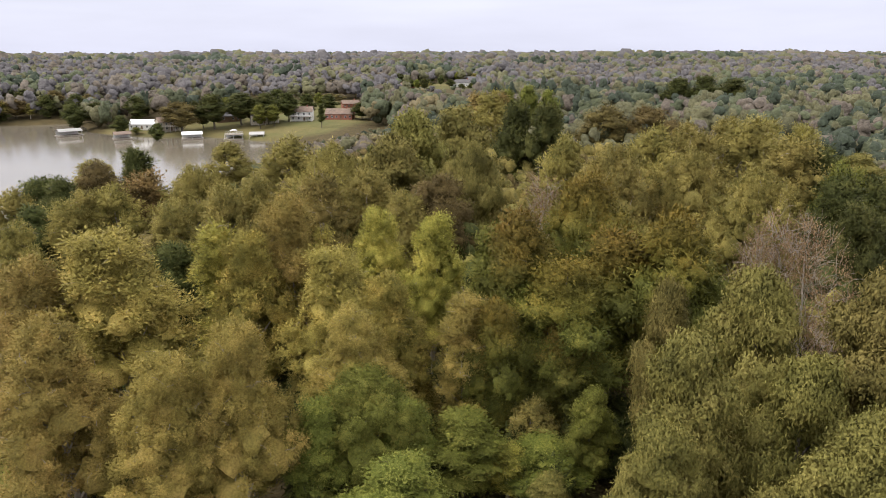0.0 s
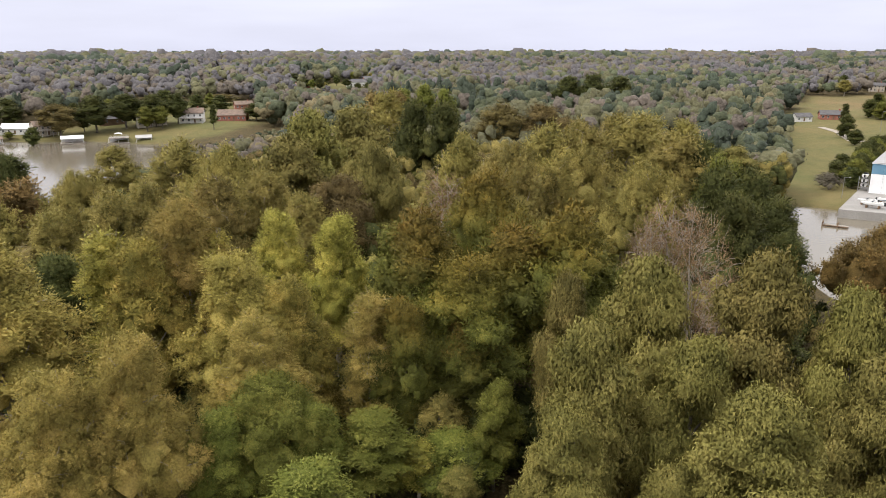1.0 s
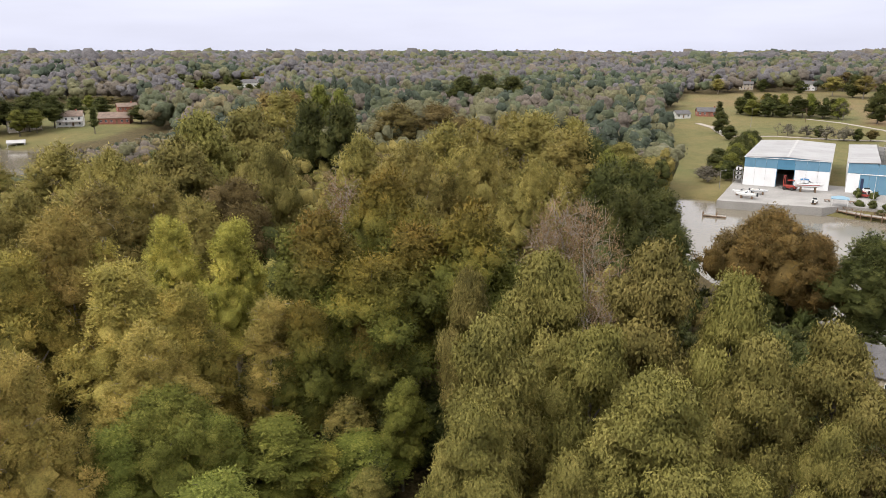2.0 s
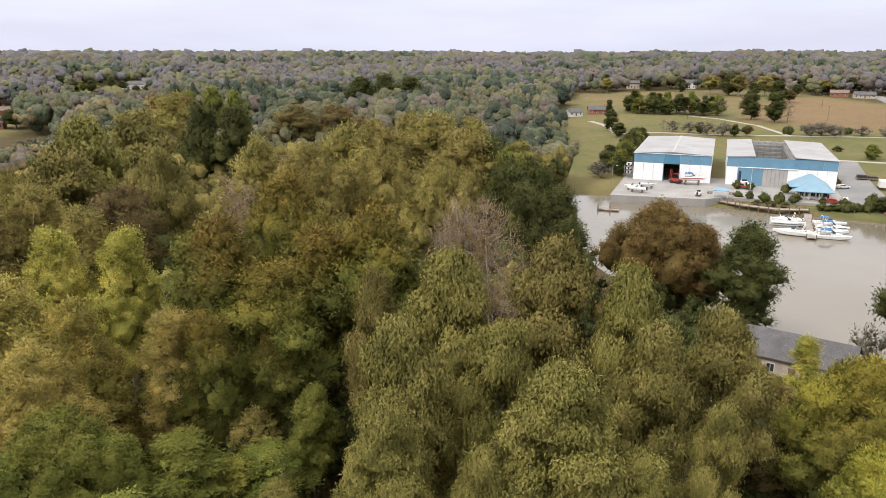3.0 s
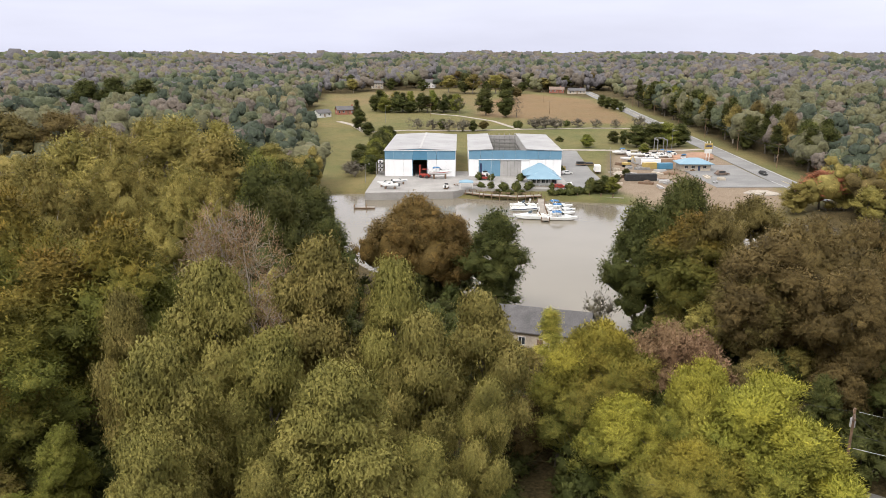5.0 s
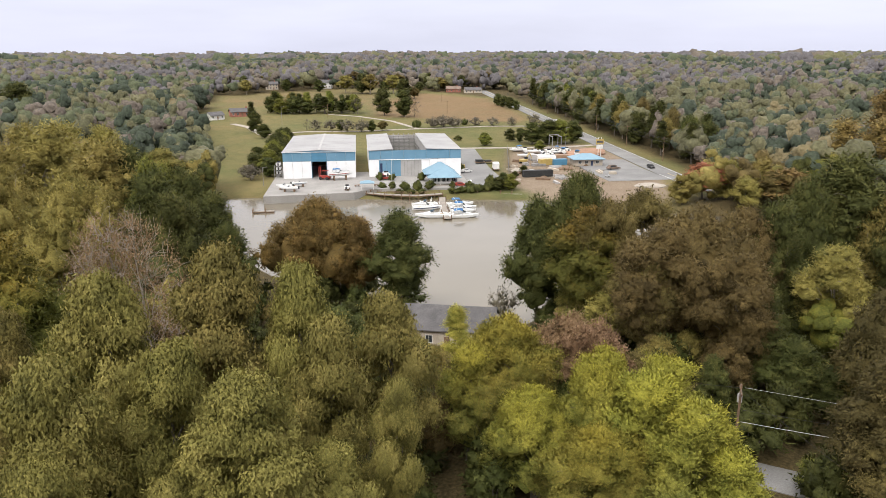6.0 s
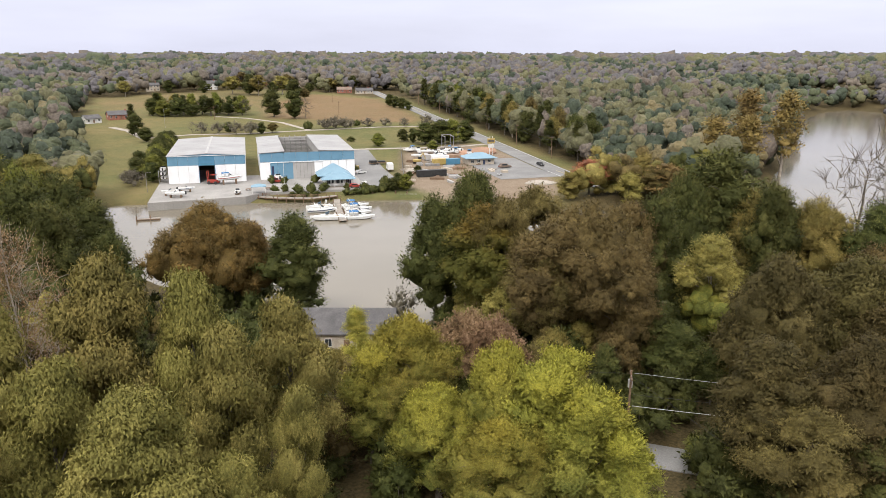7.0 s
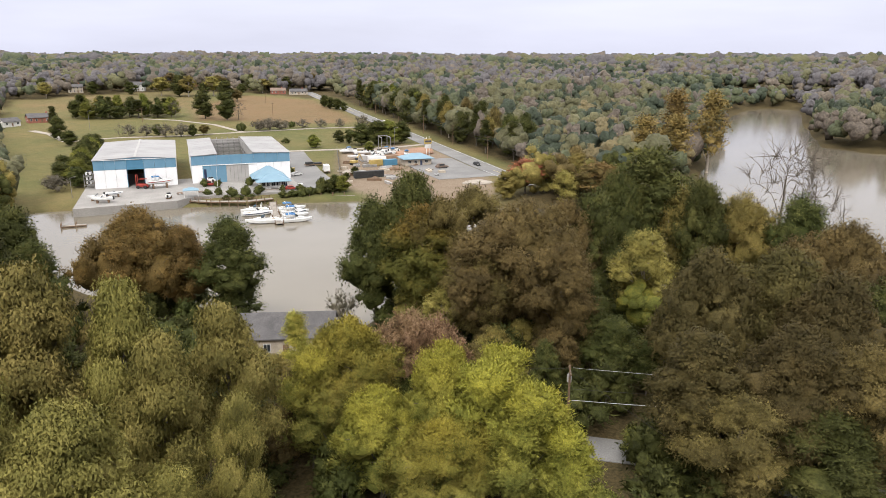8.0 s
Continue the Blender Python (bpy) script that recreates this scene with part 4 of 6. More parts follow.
def hip(x0, x1, y0, y1, z0, z1, run=None, thick=0.18):
    """A hipped roof with eaves; run: length of its ridge along x."""
    bm = bmesh.new()
    cx, cy = (x0 + x1) / 2, (y0 + y1) / 2
    run = max((x1 - x0) - (y1 - y0), 0.3) if run is None else run
    lo = [bm.verts.new(c) for c in ((x0, y0, z0), (x1, y0, z0), (x1, y1, z0), (x0, y1, z0))]
    ed = [bm.verts.new((v.co.x, v.co.y, z0 + thick)) for v in lo]
    a, b = bm.verts.new((cx - run / 2, cy, z1)), bm.verts.new((cx + run / 2, cy, z1))
    bm.faces.new(lo[::-1])
    for i in range(4):
        bm.faces.new((lo[i], lo[(i + 1) % 4], ed[(i + 1) % 4], ed[i]))
    bm.faces.new((ed[0], ed[1], b, a))
    bm.faces.new((ed[1], ed[2], b))
    bm.faces.new((ed[2], ed[3], a, b))
    bm.faces.new((ed[3], ed[0], a))
    return bm


def gable(x0, x1, y0, y1, z0, z1, thick=0.2):
    """A gabled roof of two thick slopes, its ridge along x."""
    bm = bmesh.new()
    cy = (y0 + y1) / 2
    prof = [(y0, z0), (cy, z1), (y1, z0), (y1, z0 + thick), (cy, z1 + thick), (y0, z0 + thick)]
    a = [bm.verts.new((x0, y, z)) for y, z in prof]
    b = [bm.verts.new((x1, y, z)) for y, z in prof]
    for k in ((0, 1, 4, 5), (1, 2, 3, 4)):
        bm.faces.new([a[i] for i in k][::-1])
        bm.faces.new([b[i] for i in k])
    for i in range(6):
        j = (i + 1) % 6
        bm.faces.new((a[i], a[j], b[j], b[i]))
    bmesh.ops.recalc_face_normals(bm, faces=bm.faces[:])
    return bm


def loft(rings, cap=True):
    """Skin over closed rings of as many corners."""
    bm = bmesh.new()
    vs = [[bm.verts.new(c) for c in r] for r in rings]
    n = len(rings[0])
    for r, s in zip(vs, vs[1:]):
        for i in range(n):
            j = (i + 1) % n
            bm.faces.new((r[i], r[j], s[j], s[i]))
    if cap:
        bm.faces.new(vs[0][::-1])
        bm.faces.new(vs[-1])
    bmesh.ops.recalc_face_normals(bm, faces=bm.faces[:])
    return bm


def strip(name, points, wide, mat, label, category, lift=0.12, step=5.0):
    """A paved band laid over the land along a line of x, y."""
    pts = [np.array(points[0], float)]
    for a, b in zip(points, points[1:]):
        a, b = np.array(a, float), np.array(b, float)
        k = max(1, int(np.linalg.norm(b - a) / step))
        pts += [a + (b - a) * (i + 1) / k for i in range(k)]
    pts = np.array(pts)
    way = unit(np.gradient(pts, axis=0))
    nrm = np.stack([way[:, 1], -way[:, 0]], 1)
    row = [pts + nrm * wide * s for s in (-0.5, -0.17, 0.17, 0.5)]
    mid = np.max([height(r) for r in row], 0)
    v = np.concatenate([np.column_stack([r, mid + lift]) for r in row] + [np.column_stack([row[0], mid - 0.6]), np.column_stack([row[3], mid - 0.6])])
    n = len(pts)
    f = [(c * n + i, (c + 1) * n + i, (c + 1) * n + i + 1, c * n + i + 1) for c in range(3) for i in range(n - 1)]
    f += [(4 * n + i, i, i + 1, 4 * n + i + 1) for i in range(n - 1)] + [(3 * n + i, 5 * n + i, 5 * n + i + 1, 3 * n + i + 1) for i in range(n - 1)]
    ob = sheet(name, v, [q[::-1] for q in f], mat)
    return tagged(ob, label, category, kind="structure")


# ---- built surfaces ----
ASPHALT = surface("worn_asphalt", (0.2, 0.195, 0.188), (0.145, 0.142, 0.138), 0.12, 6, 0.9)
CONCRETE = surface("pale_concrete", (0.29, 0.275, 0.255), (0.215, 0.203, 0.19), 0.15, 4, 0.85)
GRAVEL = surface("pale_gravel", (0.34, 0.305, 0.255), (0.26, 0.225, 0.185), 0.3, 3, 0.95)
WHITE_METAL = surface("white_sheet_metal", (0.78, 0.78, 0.79), (0.70, 0.70, 0.71), 0.25, 3, 0.45, bump=0.05, grain=0.05)
BLUE_METAL = surface("blue_sheet_metal", (0.13, 0.255, 0.355), (0.105, 0.22, 0.315), 0.3, 3, 0.45, bump=0.05, grain=0.05)
ROOF_BLUE = surface("pale_blue_roof_metal", (0.17, 0.275, 0.345), (0.14, 0.24, 0.31), 0.3, 3, 0.5, bump=0.05, grain=0.05)
BLUE_DARK = surface("darker_blue_sheet_metal", (0.07, 0.2, 0.31), (0.055, 0.165, 0.26), 0.3, 3, 0.45, bump=0.05, grain=0.05)
ROOF_METAL = surface("weathered_galvanised_roof", (0.3, 0.292, 0.285), (0.225, 0.217, 0.21), 0.12, 1.5, 0.5, 0.1, 0.05, grain=0.05)
GREY_METAL = surface("grey_sheet_metal", (0.38, 0.365, 0.35), (0.29, 0.28, 0.27), 0.3, 3, 0.5, bump=0.05, grain=0.05)
STEEL = surface("dull_steel", (0.32, 0.31, 0.30), (0.2, 0.195, 0.19), 0.6, 8, 0.5, 0.4)
WHITE_PAINT = surface("white_paint", (0.66, 0.65, 0.63), (0.55, 0.54, 0.52), 0.6, 5, 0.5, grain=0.05)
GELCOAT = surface("white_gelcoat", (0.74, 0.74, 0.73), (0.64, 0.64, 0.63), 0.5, 5, 0.2, bump=0.02, grain=0.05)
CANVAS_BLUE = surface("blue_canvas", (0.045, 0.16, 0.33), (0.03, 0.10, 0.23), 0.8, 7, 0.85)
NAVY = surface("navy_paint", (0.03, 0.05, 0.11), (0.02, 0.03, 0.07), 0.8, 7, 0.35)
BLACK = surface("black_rubber", (0.03, 0.03, 0.03), (0.015, 0.015, 0.015), 0.8, 9, 0.7)
RED = surface("red_paint", (0.33, 0.045, 0.03), (0.25, 0.035, 0.025), 0.8, 7, 0.4, grain=0.05)
YELLOW = surface("yellow_paint", (0.42, 0.31, 0.1), (0.33, 0.24, 0.08), 0.8, 7, 0.45, grain=0.05)
ORANGE = surface("rusty_paint", (0.3, 0.2, 0.13), (0.22, 0.14, 0.09), 0.8, 7, 0.5, grain=0.05)
PLANKS = surface("grey_dock_planks", (0.30, 0.265, 0.225), (0.19, 0.165, 0.14), 0.5, 6, 0.9)
TIMBER = surface("brown_timber", (0.2, 0.125, 0.075), (0.11, 0.07, 0.042), 0.7, 6, 0.85)
BRICK = surface("red_brick", (0.33, 0.13, 0.09), (0.22, 0.085, 0.06), 0.9, 7, 0.9)
TAN = surface("tan_siding", (0.46, 0.40, 0.32), (0.36, 0.31, 0.25), 0.5, 5, 0.8)
SHINGLE = surface("grey_shingles", (0.11, 0.104, 0.104), (0.075, 0.071, 0.072), 0.5, 4, 0.95, bump=0.4)
SHINGLE_BROWN = surface("brown_shingles", (0.21, 0.15, 0.115), (0.13, 0.095, 0.075), 0.5, 4, 0.95, bump=0.4)
CLAY = surface("bare_red_clay", (0.32, 0.19, 0.125), (0.24, 0.14, 0.09), 0.2, 2, 0.95, bump=0.5)
INSULATOR = surface("brown_porcelain", (0.2, 0.16, 0.14), (0.13, 0.1, 0.09), 1, 9, 0.3)


def glass_material():
    m, n, l, b = material("dark_window_glass", 0.05)
    b.inputs["Base Color"].default_value = (0.03, 0.035, 0.04, 1)
    b.inputs["IOR"].default_value = 1.5
    return m


GLASS = glass_material()


def lettering_bars(parent, x0, x1, y, z0, z1, mat, n):
    """Unreadable lettering, as plain bars in a row."""
    w = (x1 - x0) / n
    for i in range(n):
        part("letter_bar", blocks((x0 + w * (i + 0.12), x0 + w * (i + 0.88), y - 0.03, y, z0, z1)), mat, parent)


# ---- roads and paving ----
def at(u, v):
    return ((u + v) / R2, (v - u) / R2)


road = strip("road", [at(124, 238), at(124, 300), at(124, 420), at(123.5, 560), at(123, 720)], 9.5, ASPHALT, "two-lane grey asphalt road past the boatyard", "road")
for k in (-1, 1):
    line = strip("road_marking", [at(124 + 4.2 * k, 238), at(124 + 4.2 * k, 420), at(123 + 4.2 * k, 700)], 0.14, WHITE_PAINT, "thin white edge line of the road", "road marking", 0.15)
strip("road_marking", [at(124, 238), at(124, 420), at(123, 700)], 0.3, YELLOW, "yellow centre line of the road", "road marking", 0.15)
strip("gravel_drive", [at(-62, 440), at(-54, 418), at(-30, 428), at(0, 427), at(36, 434), at(80, 440), at(119, 436)], 3.6, GRAVEL, "pale gravel drive across the meadow", "drive", 0.14)
strip("gravel_drive", [at(-54, 418), at(-66, 452), at(-78, 470)], 4.2, GRAVEL, "pale gravel drive up to the brick house", "drive", 0.16)
strip("gravel_drive", [at(36, 434), at(22, 476), at(0, 506), at(-20, 520)], 3.0, GRAVEL, "pale gravel track to the brown house", "drive", 0.14)
strip("yard_drive", [at(48, 255), at(48, 300), at(50, 352)], 14, ASPHALT, "grey asphalt yard beside the boat sheds", "yard", 0.24)
strip("side_road", [at(106, 312), at(106, 290), at(107, 262)], 25, ASPHALT, "worn asphalt forecourt off the road", "forecourt", 0.1)
strip("gravel_drive", [at(40, 356), at(70, 354), at(104, 352), at(119, 356)], 4, GRAVEL, "gravel lane behind the boatyard", "drive", 0.12)
strip("street", [(77.5, -34), (76.5, -10), (76, 8), (73, 24)], 5.0, ASPHALT, "narrow grey street under the trees", "street", 0.1, 2.0)

apron = solid([at(u, v) for u, v in ((-33, 247.5), (-2, 251), (4, 257), (30, 256), (55, 256), (55, 268), (41, 296), (-33, 296))], -1.2, 2.66)
apron_ob = part("pavement", apron, CONCRETE, None)
tagged(apron_ob, "pale concrete apron in front of the boat sheds", "pavement", kind="structure")


# ---- the two boat sheds ----
Z0 = 2.66


def panels(parent, name, mat, x0, x1, z0, z1, y, n, label=""):
    """A run of upright sheet-metal panels with a rib at each joint."""
    w = (x1 - x0) / n
    bm = blocks((0, w - 0.06, 0, 0.12, 0, z1 - z0))
    first = part(name, bm, mat, parent, label)
    first.matrix_basis = pose(x0, y, z0)
    for i in range(1, n):
        shared(name, first.data, parent, pose(x0 + w * i, y, z0))


def roof_panels(parent, x0, x1, y0, y1, za, zb, n, mat):
    """Roof sheets side by side along y, falling from zb at x1 to za at x0 or the other way."""
    w = (y1 - y0) / n
    bm = bmesh.new()
    vs = [bm.verts.new(c) for c in ((x0, 0, za), (x1, 0, zb), (x1, w - 0.12, zb), (x0, w - 0.12, za), (x0, 0, za + 0.16), (x1, 0, zb + 0.16), (x1, w - 0.12, zb + 0.16), (x0, w - 0.12, za + 0.16))]
    for k in ((3, 2, 1, 0), (4, 5, 6, 7), (0, 1, 5, 4), (1, 2, 6, 5), (2, 3, 7, 6), (3, 0, 4, 7)):
        bm.faces.new([vs[i] for i in k])
    first = part("roof_panel", bm, mat, parent)
    first.matrix_basis = pose(0, y0, 0)
    for i in range(1, n):
        shared("roof_panel", first.data, parent, pose(0, y0 + w * i, 0))


def shed_one():
    s = thing("boat_shed", mar(-29.4, 283, Z0), "large white metal boat shed with a blue band and open door", "boat shed", "boat sheds")
    W, L, E, R = 28.0, 57.5, 10.2, 10.9
    part("floor_slab", blocks((0.2, W - 0.2, 0.2, L, 0, 0.12)), CONCRETE, s)
    panels(s, "wall_panel", WHITE_METAL, 0, 11.0, 0, 6.6, 0, 3)
    panels(s, "wall_panel", WHITE_METAL, 16.8, W, 0, 6.6, 0, 3)
    panels(s, "band_panel", BLUE_METAL, 0, 11.0, 6.66, E, -0.02, 3, "light blue metal band")
    panels(s, "band_panel", BLUE_METAL, 16.8, W, 6.66, E, -0.02, 3, "light blue metal band")
    part("lintel", blocks((11.0, 16.75, -0.05, 0.12, 6.5, E)), BLUE_DARK, s, "darker blue panel over the door")
    part("side_wall", blocks((0, 0.15, 0.12, L, 0, E)), WHITE_METAL, s)
    part("side_wall", blocks((W - 0.15, W, 0.12, L, 0, E)), WHITE_METAL, s)
    part("back_wall", blocks((0.15, W - 0.15, L - 0.15, L, 0, E)), WHITE_METAL, s)
    for y in (-0.02, L - 0.12):
        bm = bmesh.new()
        a = [bm.verts.new((x, y + k, z)) for k in (0, 0.12) for x, z in ((0, E), (W, E), (W / 2, R))]
        for q in ((0, 1, 2), (5, 4, 3), (0, 3, 4, 1), (1, 4, 5, 2), (2, 5, 3, 0)):
            bm.faces.new([a[i] for i in q])
        part("gable", bm, BLUE_METAL, s)
    for x in (10.9, 16.7):
        part("door_jamb", blocks((x, x + 0.2, -0.1, 0.3, 0, 6.6)), BLUE_DARK, s)
    part("fascia", blocks((-0.3, W + 0.3, -0.35, -0.1, E - 0.05, E + 0.12)), WHITE_METAL, s)
    roof_panels(s, -0.3, W / 2, -0.3, L + 0.3, E, R, 10, ROOF_METAL)
    roof_panels(s, W / 2, W + 0.3, -0.3, L + 0.3, R, E, 10, ROOF_METAL)
    part("ridge_cap", blocks((W / 2 - 0.4, W / 2 + 0.4, -0.3, L + 0.3, R + 0.15, R + 0.24)), GREY_METAL, s)
    for y in (8, 22, 36, 50):
        part("rack", blocks((3, 3.2, y, y + 0.2, 0.12, 8), (9, 9.2, y, y + 0.2, 0.12, 8), (3, 9.2, y, y + 0.2, 2.6, 2.8), (3, 9.2, y, y + 0.2, 5.2, 5.4)), STEEL, s)
    return s


def shed_two():
    s = thing("boat_shed", mar(3.9, 283.6, Z0), "blue and white metal boat shed with an open middle bay", "boat shed", "boat sheds")
    W, L, E = 36.5, 57.0, 10.3
    A, B = 9.5, 22.5
    part("floor_slab", blocks((0.2, W - 0.2, 0.2, L, 0, 0.12)), CONCRETE, s)
    panels(s, "wall_panel", WHITE_METAL, 0, 3.9, 0, 6.7, 0, 1)
    panels(s, "wall_panel", BLUE_METAL, 3.9, 12.5, 0, 6.7, -0.05, 3, "light blue metal panel")
    panels(s, "wall_panel", WHITE_METAL, 20.7, W, 0, 6.7, 0, 5)
    door = part("sliding_door", blocks((12.5, 20.7, 0.02, 0.16, 0, 6.6)), GREY_METAL, s, "closed grey metal sliding door")
    for i in range(1, 6):
        part("door_rib", blocks((12.5 + i * 1.37 - 0.06, 12.5 + i * 1.37 + 0.06, -0.04, 0.02, 0, 6.6)), STEEL, door)
    part("door_track", blocks((3.9, 24, -0.3, -0.05, 6.5, 6.75)), WHITE_METAL, s)
    panels(s, "band_panel", BLUE_METAL, 0, W, 6.78, E, -0.02, 8, "light blue metal band")
    part("walk_door", blocks((4.3, 5.2, -0.12, -0.06, 0, 5.2)), NAVY, s, "dark blue door")
    part("side_wall", blocks((0, 0.15, 0.12, L, 0, E)), WHITE_METAL, s)
    part("side_wall", blocks((W - 0.15, W, 0.12, L, 0, E)), WHITE_METAL, s)
    part("back_wall", blocks((0.15, W - 0.15, L - 0.15, L, 0, E - 0.2)), GREY_METAL, s)
    part("inner_wall", blocks((A - 0.15, A, 0.3, L - 0.15, 7.6, E)), GREY_METAL, s)
    part("inner_wall", blocks((B, B + 0.15, 0.3, L - 0.15, 7.6, E)), GREY_METAL, s)
    roof_panels(s, -0.3, A, -0.3, L + 0.3, E - 0.1, E + 0.4, 10, ROOF_METAL)
    roof_panels(s, B, W + 0.3, -0.3, L + 0.3, E + 0.4, E - 0.1, 10, ROOF_METAL)
    # racks stand open to the sky in the middle bay
    for x in np.linspace(A + 0.5, B - 0.5, 6):
        for y in (L - 1.2, L - 7.0):
            part("rack_post", blocks((x - 0.15, x + 0.15, y - 0.15, y + 0.15, 0.12, E + (0.6 if y > L - 4 else -1.5))), STEEL, s)
    for z in (1.8, 3.6, 5.4, 7.2, 8.6, 9.8):
        part("rack_beam", blocks((A + 0.2, B - 0.2, L - 1.45, L - 1.15, z, z + 0.4)), GREY_METAL, s)
        if z < 8:
            part("rack_beam", blocks((A + 0.2, B - 0.2, L - 7.2, L - 6.9, z, z + 0.3)), STEEL, s)
    for y in np.linspace(6, L - 9, 6):
        for x in (A + 0.35, B - 0.35):
            part("rack_post", blocks((x - 0.15, x + 0.15, y - 0.15, y + 0.15, 0.12, 7.5)), STEEL, s)
    for x in (A + 0.35, B - 0.35):
        for z in (3.0, 6.0, 7.5):
            part("rack_beam", blocks((x - 0.1, x + 0.1, 6, L - 7, z, z + 0.3)), STEEL, s)
    return s


shed_one()
shed_two()


# ---- the office on the quay ----
def window(parent, x, y, z, w, h, mat=None, along="x"):
    """A framed pane set proud of a wall that faces -y (or -x)."""
    f = part("window", blocks((-w / 2, w / 2, -0.06, 0.03, 0, 0.08), (-w / 2, w / 2, -0.06, 0.03, h - 0.08, h), (-w / 2, -w / 2 + 0.08, -0.06, 0.03, 0.08, h - 0.08), (w / 2 - 0.08, w / 2, -0.06, 0.03, 0.08, h - 0.08),
                               (-0.03, 0.03, -0.05, 0.02, 0.08, h - 0.08)), mat or WHITE_PAINT, parent)
    f.matrix_basis = pose(x, y, z, 0, 0, 0 if along == "x" else -90)
    part("pane", blocks((-w / 2 + 0.08, w / 2 - 0.08, -0.03, 0.0, 0.08, h - 0.08)), GLASS, f)
    return f


def office():
    s = thing("marina_office", mar(25.5, 262, Z0), "white waterside office with a two-tier blue hipped roof", "office")
    part("wall", blocks((1, 10.5, 1, 9.5, 0, 3.0)), WHITE_PAINT, s)
    part("porch_floor", blocks((0.6, 10.9, -1.6, 1, 0, 0.25)), PLANKS, s)
    for x in (0.9, 4.1, 7.3, 10.6):
        part("post", blocks((x - 0.1, x + 0.1, -1.5, -1.3, 0.25, 2.75)), WHITE_PAINT, s)
    part("railing", blocks((0.9, 10.6, -1.47, -1.4, 1.0, 1.1), (0.9, 10.6, -1.47, -1.4, 0.6, 0.66)), WHITE_PAINT, s)
    for x in (2.2, 3.9, 5.6, 7.3, 9.2):
        window(s, x, 0.98, 1.0, 1.3, 1.5)
    part("door", blocks((9.9, 10.4, 0.92, 0.99, 0, 2.1)), NAVY, s)
    part("roof_lower", hip(-0.6, 11.8, -2.2, 6.0, 2.85, 5.2, run=3.0), ROOF_BLUE, s, "light blue metal porch roof")
    part("roof_upper", hip(-1.6, 11.0, 2.0, 12.0, 3.6, 7.6, run=1.0), ROOF_BLUE, s, "blue metal hipped roof")
    for x in np.linspace(0.5, 11, 8):
        part("eave_rafter", blocks((x - 0.05, x + 0.05, -2.1, -1.6, 2.72, 2.85)), WHITE_PAINT, s)
    return s


office()


def hull_rings(length, beam, depth, n=9):
    """Ribs of a planing hull from transom to stem, bow towards +x."""
    rings = []
    for i in range(n):
        s = i / (n - 1)
        half = beam / 2 * (1 - max(0, (s - 0.45) / 0.55) ** 2.2) * (0.94 + 0.06 * min(1, s * 4))
        half = max(half, 0.05)
        rise = depth * (1 + 0.32 * s ** 2)
        keel = depth * 0.75 * max(0, (s - 0.6) / 0.4) ** 2
        x = -length / 2 + length * s
        rings.append([(x, -half, rise), (x, -half * 0.86, depth * 0.42 + keel * 0.6), (x, 0, keel), (x, half * 0.86, depth * 0.42 + keel * 0.6), (x, half, rise), (x, half * 0.55, rise + 0.05), (x, -half * 0.55, rise + 0.05)])
    return rings


